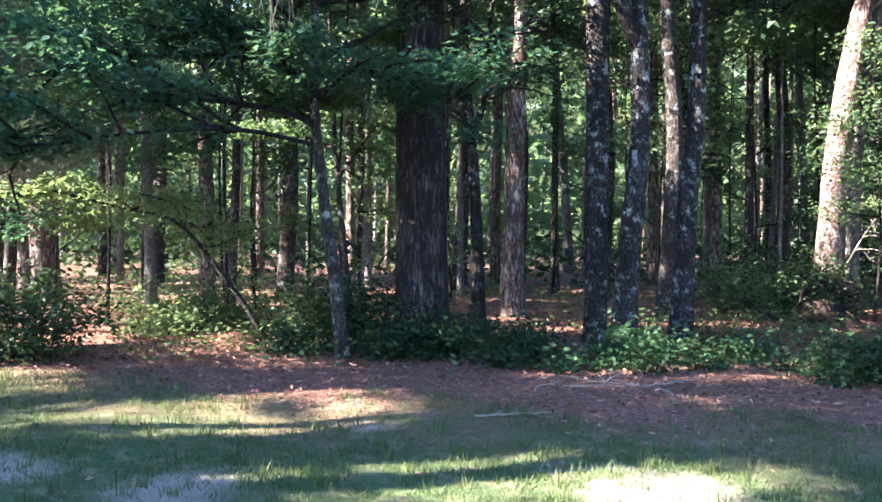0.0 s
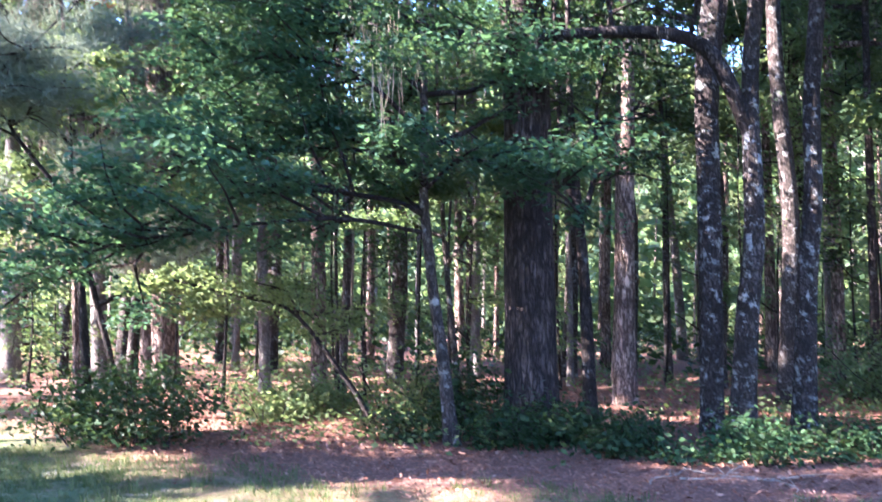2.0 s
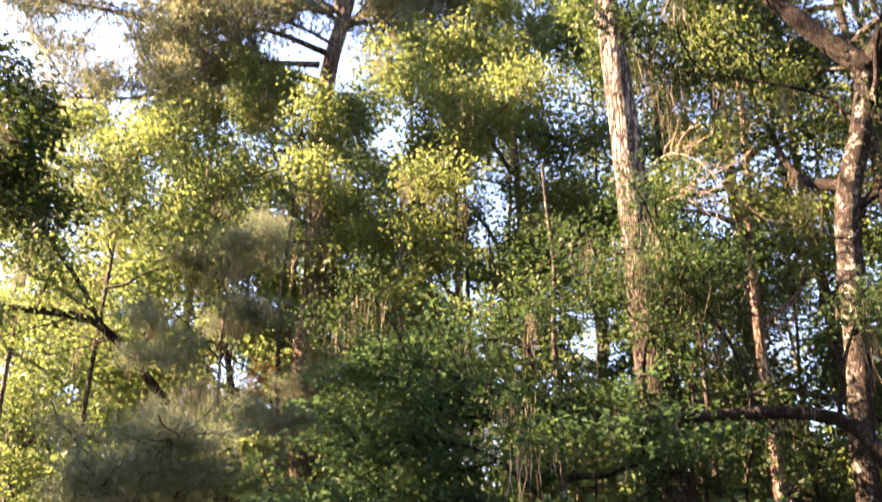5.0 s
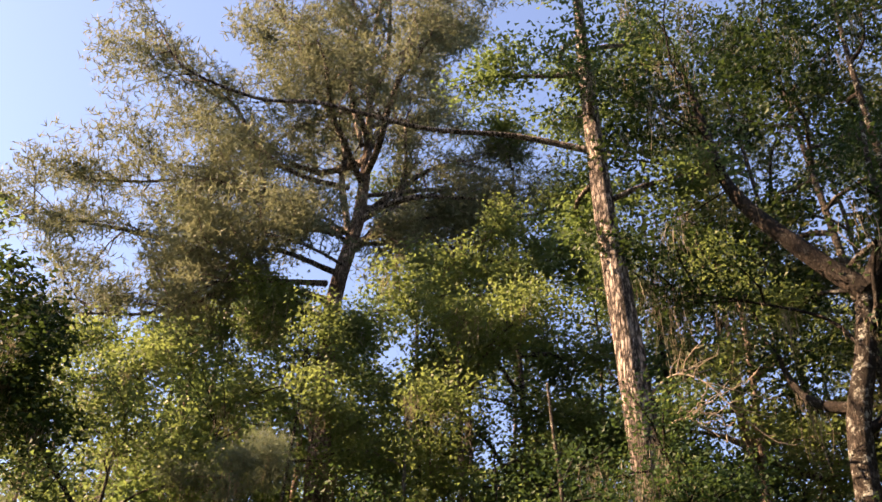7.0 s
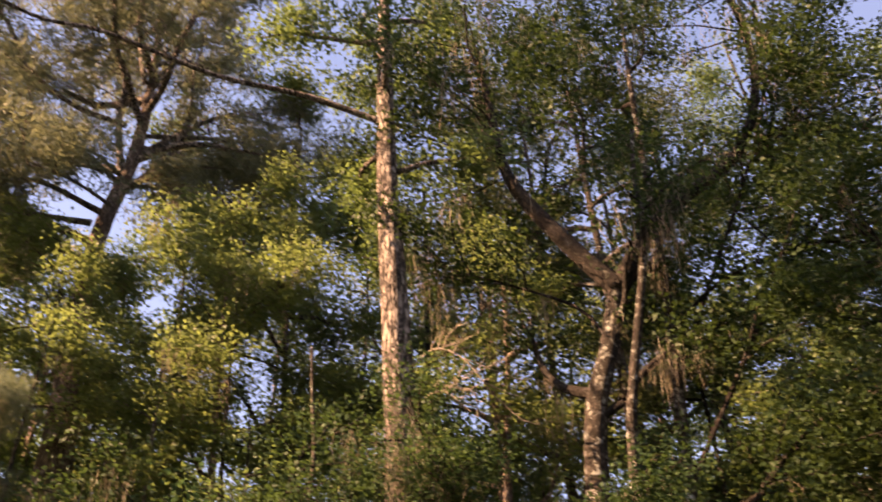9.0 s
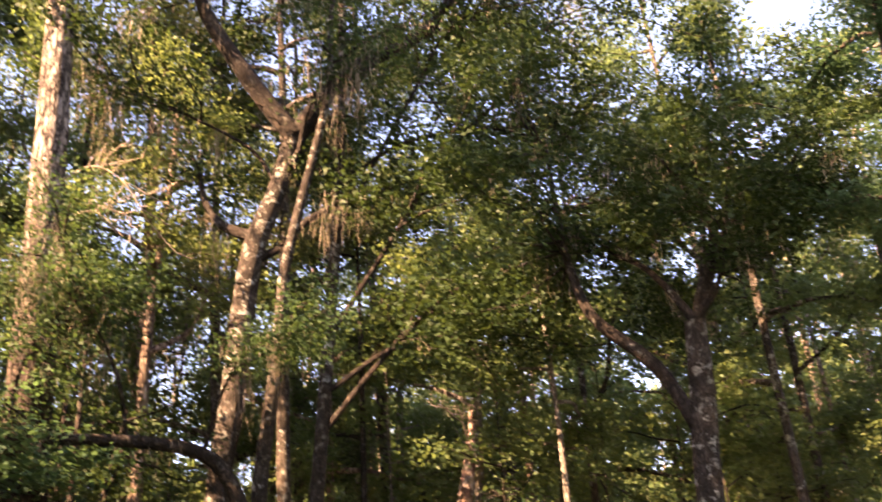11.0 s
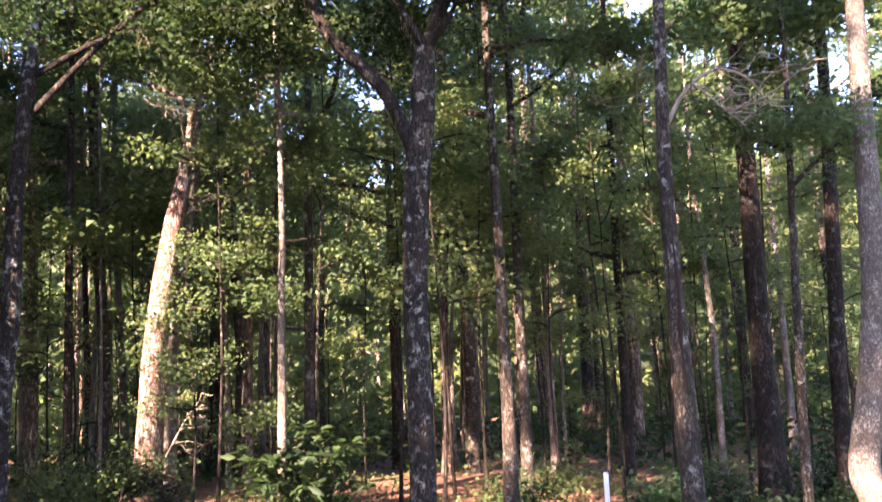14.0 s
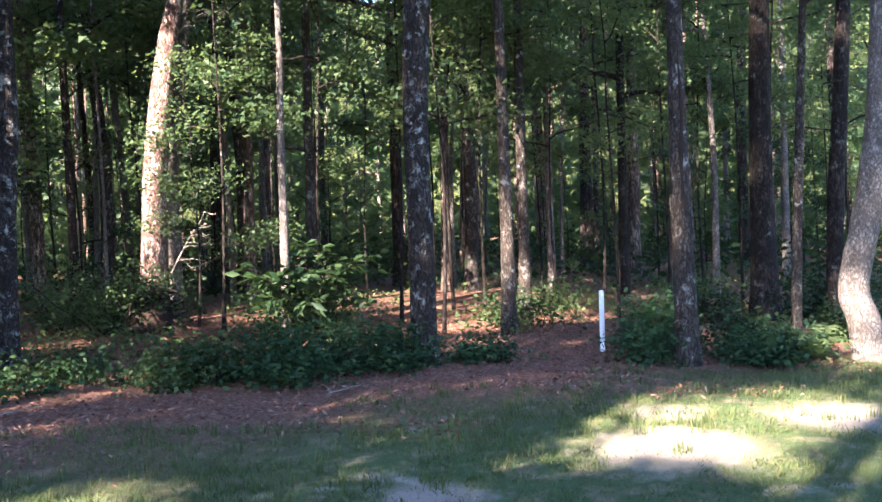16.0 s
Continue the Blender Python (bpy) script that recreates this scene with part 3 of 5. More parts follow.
tree(-1.14, 11.30, 0.17, ((-0.12, -0.01, 0.9), (-0.22, -0.02, 1.6), (-0.29, -0.03, 2.2), (-0.36, -0.04, 2.9), (-0.36, -0.04, 3.9), (-0.44, -0.04, 6.0)), 8.5, GREY_BARK,
     "leaning young maple with layered blue-green sprays", "maple_tree", seed=17, limb_bark=DARK_BARK, sides=12, flare=0.5,
     own_limbs=((0.07, ((-0.35, -0.04, 2.7), (-0.7, -0.35, 2.85), (-1.7, -0.6, 2.95), (-2.6, -0.9, 2.8), (-3.5, -1.3, 2.3), (-4.2, -1.6, 1.9))),
                (0.07, ((-0.37, -0.04, 3.7), (-1.06, -0.4, 4.3), (-1.7, -0.6, 4.5), (-2.6, -0.9, 4.4))),
                (0.06, ((-0.36, -0.04, 3.3), (-1.3, -0.2, 3.5), (-2.4, -0.6, 3.4), (-3.4, -1.0, 3.1))),
                (0.06, ((-0.36, -0.04, 2.5), (-1.2, -0.8, 2.6), (-2.3, -1.5, 2.45), (-3.3, -1.8, 2.2))),
                (0.06, ((-0.37, -0.04, 4.2), (-1.2, -0.1, 4.9), (-1.9, -0.4, 5.2), (-2.5, -0.8, 5.25))),
                (0.05, ((-0.36, -0.04, 3.1), (-1.1, 0.5, 3.6), (-2.2, 0.4, 3.9), (-3.2, 0.0, 3.8))),
                (0.05, ((-0.36, -0.04, 3.0), (0.1, -0.4, 3.3), (0.6, -0.7, 3.2), (1.2, -0.8, 2.9)))),
     crown=dict(low=2.6, high=5.2, spread=2.3, limbs=8, leaves=30000, size=0.095, mat=LEAF_BLUE, clump=0.27, flat=0.22, level=0.72, rise=0.12, per=14, twigs=7, taper=0.4, turn=2.5, folded=True))
tree(-1.17, 13.0, 0.11, ((-0.12, -0.01, 0.9), (-0.24, -0.02, 2.1)), 6, GREY_BARK, "thin grey sapling beside a leaning maple", "young_tree", seed=18, sides=9,
     crown=dict(low=1.8, high=6, spread=1.6, limbs=7, leaves=3200, size=0.135, mat=LEAF, clump=0.25, flat=0.3))
tree(-5.82, 11.57, 0.15, ((-0.06, -0.03, 1.2), (-0.19, -0.09, 2.6), (-0.40, -0.20, 3.1), (-0.82, -0.41, 3.7), (-1.00, -0.50, 4.0), (-1.65, -0.83, 4.4)), 4.5, DARK_BARK,
     "young pine whose dark stem bends over", "pine_tree", seed=19, sides=10,
     own_limbs=((0.04, ((-0.8, -0.4, 3.7), (-1.1, -0.9, 3.9), (-1.2, -1.3, 4.0))), (0.04, ((-1.2, -0.6, 4.1), (-0.7, -0.9, 4.5), (-0.3, -1.2, 4.6)))),
     crown=dict(low=3.8, high=4.4, spread=1.5, limbs=8, leaves=2000, size=0.21, mat=NEEDLE_BLUE, kind="needles", clump=0.2, per=8, wide=0.005))
tree(-6.10, 13.02, 0.12, ((-0.10, -0.05, 0.8), (-0.26, -0.12, 1.5), (-0.6, -0.25, 3.0)), 5.0, DARK_BARK, "thin dark leaning sapling", "young_tree", seed=20, sides=9,
     crown=dict(low=1.5, high=5, spread=1.6, limbs=7, leaves=3000, size=0.135, mat=LEAF_YELLOW, clump=0.25, flat=0.3))
young_pine = tree(-7.57, 14.70, 0.13, ((-0.15, -0.08, 3.8), (-0.26, -0.13, 5.2), (-0.43, -0.22, 7.6)), 9.5, RED_BARK, "slender young pine with drooping grey moss", "pine_tree", seed=21, sides=9,
     crown=dict(low=2.0, high=9.5, spread=2.5, limbs=24, leaves=9000, size=0.18, mat=NEEDLE_BLUE, kind="needles", clump=0.24, wide=0.005, rise=0.05, per=20), moss=170, moss_length=0.7)
sprig = np.random.default_rng(44)
part("dead_sprig", [needle_tufts(np.array([0.27, 0.0, 6.8]) + sprig.normal(0, 1, (60, 3)) * np.array([0.13, 0.13, 0.2]), 0.17, 7, sprig, 0.006)], DEAD_NEEDLE, young_pine, "rust-brown dead needles", False)
tree(-8.5, 13.5, 0.10, ((0.08, 0.0, 1.2), (-0.05, 0.1, 2.4)), 3.8, GREY_BARK, "small bare tree draped with pale hanging moss", "young_tree", seed=45, sides=9,
     own_limbs=((0.05, ((0.02, 0.02, 1.9), (0.5, -0.3, 2.6), (1.1, -0.5, 2.8), (1.7, -0.7, 2.6))), (0.05, ((-0.04, 0.1, 2.4), (-0.5, -0.2, 3.2), (-1.0, -0.4, 3.5))), (0.04, ((-0.05, 0.1, 2.8), (0.4, 0.2, 3.4), (0.9, 0.1, 3.6)))),
     moss=130, moss_length=0.75)
tree(-7.37, 17.85, 0.60, ((-0.11, -0.05, 2.1), (-0.24, -0.10, 5.4), (-0.36, -0.16, 8.1), (-0.25, -0.12, 9.6), (-0.40, -0.19, 11.6), (-0.52, -0.25, 14.4), (-0.46, -0.22, 15.9), (-0.30, -0.13, 17.2), (-0.23, 0.0, 18.5), (-0.32, 0.15, 21.4)), 30, RED_BARK,
     "great pine with a wide many-limbed crown against the sky", "pine_tree", seed=22, limb_bark=PINE_BARK, sides=22, rings=80,
     girth=((-0.2, 0.62), (0.4, 0.52), (3.0, 0.48), (7.0, 0.54), (8.6, 0.66), (9.8, 0.70), (11.2, 0.50), (15.0, 0.42), (18.0, 0.36), (22.0, 0.22), (30.0, 0.05)),
     own_limbs=((0.20, ((-0.5, -0.24, 15.2), (-1.8, -0.75, 15.6), (-2.65, -1.0, 16.0), (-3.5, -1.3, 16.4), (-5.2, -2.1, 16.7), (-6.4, -2.8, 16.7), (-7.3, -3.5, 16.6))),
                (0.18, ((-0.5, -0.25, 14.7), (-2.0, -0.85, 15.1), (-2.8, -1.2, 15.3), (-3.5, -1.45, 14.8), (-4.5, -2.0, 14.2), (-5.7, -2.7, 13.9))),
                (0.22, ((-0.28, -0.13, 17.0), (-0.67, -0.42, 19.0), (-0.71, -0.55, 20.4), (-1.4, -1.0, 21.9), (-2.1, -1.6, 23.6), (-2.8, -2.3, 25.1))),
                (0.20, ((-0.23, 0.0, 18.1), (0.5, 0.7, 19.6), (1.2, 1.2, 20.7), (1.95, 1.8, 21.4), (3.0, 2.5, 21.5))),
                (0.16, ((-0.5, -0.3, 19.0), (-1.8, -0.75, 19.3), (-3.0, -1.25, 20.2), (-3.9, -1.55, 21.8), (-5.0, -2.1, 22.4), (-6.0, -2.7, 24.2))),
                (0.15, ((-0.7, -0.4, 17.3), (-2.0, -0.8, 18.1), (-3.1, -1.05, 18.6), (-4.4, -1.4, 19.0), (-5.8, -2.2, 18.5), (-7.2, -3.0, 18.2))),
                (0.13, ((-0.25, 0.0, 17.2), (0.6, 0.75, 17.8), (1.3, 1.4, 18.3), (2.2, 2.2, 18.2))),
                (0.14, ((-0.2, 0.1, 19.0), (1.4, 1.5, 20.2), (2.5, 2.6, 20.9), (3.3, 3.3, 20.7))),
                (0.20, ((-0.3, 0.1, 20.5), (0.1, 0.6, 23.5), (0.3, 0.9, 26.2), (0.5, 1.1, 28.5))),
                (0.16, ((-0.4, -0.1, 20.8), (-1.0, 0.2, 23.0), (-1.2, 0.0, 25.4), (-1.7, -0.3, 27.6))),
                (0.17, ((-0.69, -0.43, 15.70), (-1.92, -1.62, 15.08), (-2.53, -2.61, 14.4))),
                (0.16, ((-0.56, -0.36, 16.09), (-1.55, -1.30, 16.15), (-2.04, -2.27, 15.58), (-2.6, -3.1, 15.2))),
                (0.14, ((-0.30, -0.25, 17.06), (-1.31, -1.06, 17.61), (-2.02, -1.91, 17.51), (-3.04, -3.0, 17.4))),
                (0.13, ((-0.27, -0.24, 16.88), (0.69, 0.58, 18.22), (1.55, 1.29, 18.93), (2.67, 2.00, 19.21))),
                (0.10, ((-0.33, -0.26, 16.32), (-0.67, -1.30, 16.05), (-0.96, -2.12, 15.76), (-1.17, -2.92, 15.27))),
                (0.10, ((-0.26, -0.23, 17.26), (-0.79, -1.14, 17.30), (-0.91, -1.87, 16.49), (-0.95, -2.57, 16.23))),
                (0.10, ((-0.30, -0.25, 17.06), (0.54, -0.12, 17.26), (1.24, -0.29, 16.67)))),
     crown=dict(low=16.5, high=30, spread=5.8, limbs=22, leaves=56000, size=0.21, mat=NEEDLE, kind="needles", clump=0.36, rise=0.45, wide=0.016, taper=0.1, twigs=11, per=20, fan=4, turn=0.6, first=0.4, own_first=0.26))
tree(-5.04, 16.59, 0.21, ((-0.05, -0.01, 1.5), (-0.13, -0.04, 3.4)), 12, PALE_BARK, "pale straight young tree", "young_tree", seed=23, sides=12,
     crown=dict(low=4, high=12, spread=2.2, limbs=10, leaves=5500, size=0.145, mat=LEAF_YELLOW, clump=0.3))
tree(-4.08, 16.70, 0.29, ((-0.05, -0.01, 2.5), (-0.1, 0, 4)), 16, RED_BARK, "mid-sized pine among low brush", "pine_tree", seed=24, sides=14,
     crown=dict(low=7, high=16, spread=2.8, limbs=11, leaves=6200, size=0.145, mat=LEAF_YELLOW, clump=0.32))
tree(-2.29, 12.79, 0.10, ((-0.30, -0.05, 0.4), (-0.58, -0.10, 0.8), (-0.95, -0.17, 1.3), (-1.30, -0.23, 1.6), (-1.93, -0.35, 1.75), (-2.7, -0.6, 1.95)), 2.4, DARK_BARK,
     "bowed dark sapling that leans almost to the ground", "young_tree", seed=25, sides=8, flare=0.2,
     crown=dict(low=1.2, high=1.95, spread=1.1, limbs=7, leaves=1600, size=0.09, mat=LEAF_YELLOW, clump=0.25, flat=0.5))
tree(6.75, 16.75, 0.52, ((0.14, -0.07, 2.67), (0.27, -0.12, 3.88), (0.42, -0.24, 5.12), (0.57, -0.31, 5.98), (0.68, -0.41, 6.96)), 7.6, FLAKE_BARK,
     "leaning dead pine with sunlit flaking bark", "dead_pine", seed=26, sides=20, rings=50, girth=((-0.2, 0.56), (0.4, 0.48), (2.7, 0.43), (3.9, 0.41), (5.1, 0.34), (6.0, 0.26), (7.0, 0.14), (7.6, 0.04)),
     bare=((0.05, ((0.5, -0.2, 5.2), (0.9, -0.5, 5.6), (1.2, -0.7, 5.7))), (0.05, ((0.7, -0.3, 6.3), (0.4, -0.7, 6.8), (0.2, -0.9, 7.2))), (0.04, ((0.3, -0.2, 0.9), (0.45, -0.5, 1.4), (0.6, -0.6, 1.7)))))
tree(7.84, 18.17, 0.27, ((0.02, -0.05, 2.75), (0.15, -0.11, 4.08), (0.30, -0.18, 5.46), (0.42, -0.29, 6.64), (0.47, -0.31, 8.47)), 15, PALE_BARK,
     "grey tree close behind a leaning dead pine", "oak_tree", seed=27,
     crown=dict(low=7, high=16, spread=4.0, limbs=13, leaves=10800, size=0.145, mat=LEAF, clump=0.36))
tree(6.92, 12.19, 0.15, ((0.02, -0.01, 1.7), (0.03, -0.01, 3.3), (0.05, -0.03, 4.3), (0.03, -0.01, 6.5)), 11, PALE_BARK,
     "slim pale tree with sunlit bark", "young_tree", seed=28, sides=10,
     crown=dict(low=5.6, high=11, spread=1.6, limbs=9, leaves=3000, size=0.14, mat=LEAF, clump=0.3, flat=0.35))
tree(9.07, 14.92, 0.22, ((-0.01, 0.01, 1.7), (0.02, -0.01, 3.2)), 14, GREY_BARK, "grey tree with a sunlit patch of bark", "oak_tree", seed=29,
     crown=dict(low=5.5, high=16, spread=4.0, limbs=14, leaves=10800, size=0.145, mat=LEAF_YELLOW, clump=0.36))
tree(6.89, 8.89, 0.29, ((0, 0, 1.6), (0, 0, 3.0), (0.05, -0.03, 4.3), (0.13, -0.10, 5.2), (0.15, -0.16, 6.0)), 6.3, LICHEN_BARK,
     "upright oak with lichened bark and two rising limbs", "oak_tree", seed=30, limb_bark=DARK_BARK, sides=20, rings=50, girth=((-0.2, 0.40), (0.4, 0.32), (2.5, 0.30), (5.0, 0.31), (6.3, 0.26)),
     own_limbs=((0.20, ((0.06, -0.05, 4.6), (-0.25, 0.19, 5.5), (-0.80, 0.57, 6.24), (-0.99, 0.69, 6.96), (-1.07, 0.73, 7.8), (-1.1, 0.74, 9.0))),
                (0.19, ((0.15, -0.13, 5.9), (0.30, -0.27, 6.4), (0.49, -0.40, 7.14), (0.46, -0.37, 7.9), (0.55, -0.5, 9.6))),
                (0.06, ((0.44, -0.42, 7.2), (0.79, -0.74, 7.6), (1.3, -1.2, 7.7)))),
     crown=dict(low=5.9, high=6.2, spread=3.7, limbs=4, leaves=13000, size=0.125, mat=LEAF_DARK, clump=0.34, flat=0.45, rise=1.0, first=0.6, twigs=10, own_first=0.62), moss=40, moss_length=0.45)
tree(9.73, 10.46, 0.22, ((0.01, -0.01, 1.6), (0, 0, 2.9), (0, 0, 4.1)), 14, GREY_BARK, "slim pine with patchy sunlit bark", "pine_tree", seed=31, sides=14,
     crown=dict(low=5.0, high=14, spread=2.4, limbs=10, leaves=6400, size=0.145, mat=LEAF, clump=0.3))
tree(11.53, 11.96, 0.23, ((0, 0, 1.6), (0.01, -0.01, 3.5)), 14, GREY_BARK, "grey upright tree with dappled bark", "oak_tree", seed=32, sides=14,
     crown=dict(low=5, high=14, spread=2.6, limbs=10, leaves=6400, size=0.145, mat=LEAF, clump=0.3))
tree(15.58, 13.15, 0.24, ((0.01, -0.02, 2.7), (0.03, -0.04, 5.5)), 15, DARK_BARK, "dark upright tree with mid-height sprays", "oak_tree", seed=33, sides=12,
     crown=dict(low=3.5, high=15, spread=2.6, limbs=12, leaves=9000, size=0.14, mat=LEAF, clump=0.32, flat=0.3))
split_oak = tree(8.87, 6.59, 0.26, ((-0.02, 0.02, 1.2), (-0.03, 0.04, 2.5), (-0.03, 0.04, 4.0), (-0.02, 0.02, 4.8)), 11, GREY_BARK,
     "grey oak with a long dark split in its bark", "oak_tree", seed=34, sides=18, rings=50, flare=0.25,
     bare=((0.06, ((0.0, 0.02, 4.7), (0.2, -0.15, 5.15), (0.48, -0.38, 5.4), (0.78, -0.62, 5.3), (0.95, -0.78, 4.95))), (0.04, ((0.3, -0.22, 5.25), (0.45, -0.4, 5.0), (0.7, -0.6, 4.7)))),
     crown=dict(low=5.6, high=11, spread=2.4, limbs=9, leaves=8000, size=0.12, mat=LEAF_BLUE, clump=0.3, flat=0.4))
face, across = np.array([-0.803, -0.596, 0.0]), np.array([0.596, -0.803, 0.0])
split = [np.array([-0.03, 0.04, z]) + 0.085 * face + (0.035 + 0.012 * math.sin(z * 5)) * across for z in np.linspace(1.0, 3.5, 26)]
part("bark_split", [tube(split, 0.008 + 0.024 * np.sin(np.linspace(0, 3.14, 26)) * (0.7 + 0.5 * np.sin(np.linspace(0, 14, 26)) ** 2), 8, 0.1, 5)], EARTH, split_oak, "long dark hollow split in the bark")
tree(16.79, 11.74, 0.17, ((0.02, -0.02, 2.6), (-0.02, 0.03, 4.3)), 10, PALE_BARK, "thin pale sunlit stem", "young_tree", seed=35, sides=10,
     crown=dict(low=4.5, high=10, spread=1.8, limbs=8, leaves=3300, size=0.145, mat=LEAF, clump=0.3))
tree(12.59, 7.96, 0.40, ((0, 0, 1.9), (0, 0, 3.5), (0.01, -0.02, 4.8)), 16, DARK_BARK, "stout dark pine in the shade", "pine_tree", seed=36, sides=18,
     bare=((0.06, ((0, 0, 7.4), (-0.6, 0.6, 7.3), (-0.9, 1.1, 6.9), (-0.7, 1.4, 6.3))),),
     crown=dict(low=7, high=16, spread=2.8, limbs=11, leaves=7300, size=0.145, mat=LEAF_DARK, clump=0.32))
tree(10.58, 6.28, 0.14, ((0.03, -0.04, 1.5), (0.06, -0.09, 2.8), (0.09, -0.15, 4.2)), 9, GREY_BARK, "slim grey upright sapling", "young_tree", seed=37, sides=11,
     crown=dict(low=3.6, high=9, spread=1.7, limbs=9, leaves=4300, size=0.135, mat=LEAF, clump=0.28))
tree(12.93, 7.05, 0.27, ((0.02, -0.04, 1.8), (0.07, -0.12, 3.4)), 14, DARK_BARK, "dark double-stemmed tree in the shade", "oak_tree", seed=38, sides=14,
     crown=dict(low=5, high=14, spread=2.6, limbs=10, leaves=6800, size=0.14, mat=LEAF_DARK, clump=0.32))
tree(10.26, 5.16, 0.35, ((-0.04, 0.08, 0.4), (-0.09, 0.16, 0.8), (-0.03, 0.04, 1.5), (0.04, -0.07, 2.4), (0.06, -0.13, 3.3)), 12, PALE_BARK,
     "pale tree with a kinked sunlit trunk", "oak_tree", seed=39, sides=18, rings=56, flare=0.3,
     crown=dict(low=6, high=12, spread=2.6, limbs=9, leaves=6400, size=0.14, mat=LEAF, clump=0.3))
# ---- tall trees farther in ----
FARTHER = ((5.33, 23.92, 0.32, -0.05, RED_BARK), (3.96, 29.3, 0.32, -0.4, PALE_BARK), (5.87, 20.29, 0.28, -0.1, RED_BARK), (5.83, 18.0, 0.18, -0.06, DARK_BARK),
           (9.51, 27.5, 0.25, -0.2, DARK_BARK), (10.12, 26.4, 0.26, -0.25, PALE_BARK), (23.2, 21.1, 0.45, 0.05, PINE_BARK), (15.64, 21.16, 0.38, -0.04, PINE_BARK),
           (14.85, 18.17, 0.26, 0.12, RED_BARK), (18.08, 21.31, 0.27, 0.25, RED_BARK), (11.82, 24.4, 0.48, 0.1, PINE_BARK), (21.4, 12.9, 0.22, 0.03, PALE_BARK),
           (-8.34, 19.2, 0.32, -0.3, RED_BARK), (-11.45, 19.26, 0.40, -0.1, PALE_BARK), (-8.9, 21.0, 0.23, -0.1, DARK_BARK))
for i, (tx, ty, td, lean, mat) in enumerate(FARTHER):
    tree(tx, ty, td, ((lean * 0.4, 0, 2.5), (lean, 0, 5.0)), 13 + (i * 37 % 7), mat, "upright forest tree with leafy crown in the wood", "forest_tree", seed=60 + i, sides=12, rings=24,
         crown=dict(low=4.5 + i % 3, high=19, spread=3.0, limbs=10, leaves=4600, size=0.2, mat=(LEAF, LEAF_YELLOW, LEAF_YELLOW)[i % 3], clump=0.4), moss=24 if i > 11 else 14)
tree(17.5, 13.3, 0.34, ((0.1, -0.15, 6), (0.16, -0.22, 10.9), (0.19, -0.25, 14.4)), 20, PALE_BARK, "tall pale tree rising above the others", "forest_tree", seed=80, sides=14,
     crown=dict(low=10, high=20, spread=3.2, limbs=10, leaves=5400, size=0.16, mat=LEAF_YELLOW, clump=0.4), moss=12)
tree(-8.64, 17.65, 0.32, ((-0.1, -0.1, 2.5), (-0.3, -0.5, 4.6)), 5.2, PALE_BARK, "pale oak with long dark limbs that reach over the lawn", "oak_tree", seed=85, sides=14, limb_bark=DARK_BARK, flare=0.2,
     girth=((-0.2, 0.40), (0.5, 0.32), (4.6, 0.28), (5.2, 0.24)),
     own_limbs=((0.24, ((-0.3, -0.5, 4.6), (-0.8, -1.4, 6.2), (-1.3, -2.05, 7.1), (-1.94, -3.1, 7.95), (-2.5, -3.8, 8.0), (-3.2, -4.8, 7.8), (-3.9, -5.6, 8.1))),
                (0.12, ((-1.9, -3.05, 7.9), (-2.4, -3.5, 8.8), (-3.2, -4.2, 9.9), (-3.8, -4.8, 10.3))),
                (0.20, ((-0.3, -0.5, 4.6), (-0.4, -0.4, 7.0), (-0.9, -0.6, 9.2), (-1.2, -0.9, 11.5)))),
     crown=dict(low=4.6, high=5.2, spread=3.2, limbs=3, leaves=9000, size=0.15, mat=LEAF, clump=0.34, own_first=0.45, twigs=8), moss=90)
for x, y, h, low, spread, lv, sd, mt in ((-7.5, 16.4, 14.8, 10.0, 3.2, 9000, 86, LEAF_YELLOW), (-10.8, 15.0, 13.0, 8.8, 3.2, 7000, 87, LEAF_YELLOW), (-3.6, 16.2, 14.5, 9.5, 3.4, 8000, 78, LEAF_YELLOW)):
    tree(x, y, 0.17, ((0.1, 0.05, 3), (-0.15, 0.1, 6)), h, GREY_BARK, "young broad-leaved tree with a sunlit yellow-green top", "sweetgum_tree", seed=sd, sides=10, rings=24,
         crown=dict(low=low, high=h, spread=spread, limbs=10, leaves=lv, size=0.14, mat=mt, clump=0.36, rise=0.25, twigs=8), moss=30)
# broad yellow-green crowns behind the first row
BROAD_TREES = ((1.8, 22.5, 29, 14, 5.0, 7500, 94, LEAF_OAK), (6.0, 23.5, 28, 13, 5.0, 7500, 95, LEAF_OAK), (10.6, 20.6, 26, 12, 4.6, 6500, 96, LEAF), (-17.0, 21.0, 15, 3.5, 5.0, 11000, 97, LEAF_YELLOW), (-6.6, 22.0, 21, 6, 4.8, 13000, 90, LEAF),
               (-14.0, 21.5, 17, 4, 4.8, 12000, 91, LEAF), (0.4, 22.0, 21, 7, 4.6, 7500, 92, LEAF))
MORE_BROAD_TREES = ((8.0, 22.5, 24, 7, 5.2, 8500, 88, LEAF_OAK), (15.0, 17.4, 24, 7, 4.8, 9500, 89, LEAF), (-3.2, 19.5, 21, 6.5, 5.0, 17000, 81, LEAF_YELLOW), (-9.6, 20.6, 17, 4.5, 5.0, 18000, 82, LEAF), (3.9, 16.4, 22, 12, 3.4, 8000, 93, LEAF_DARK),
                    (3.3, 19.6, 24, 6, 5.6, 12000, 83, LEAF_OAK), (-11.1, 11.6, 11.8, 8.6, 1.6, 3600, 84, LEAF_DARK))
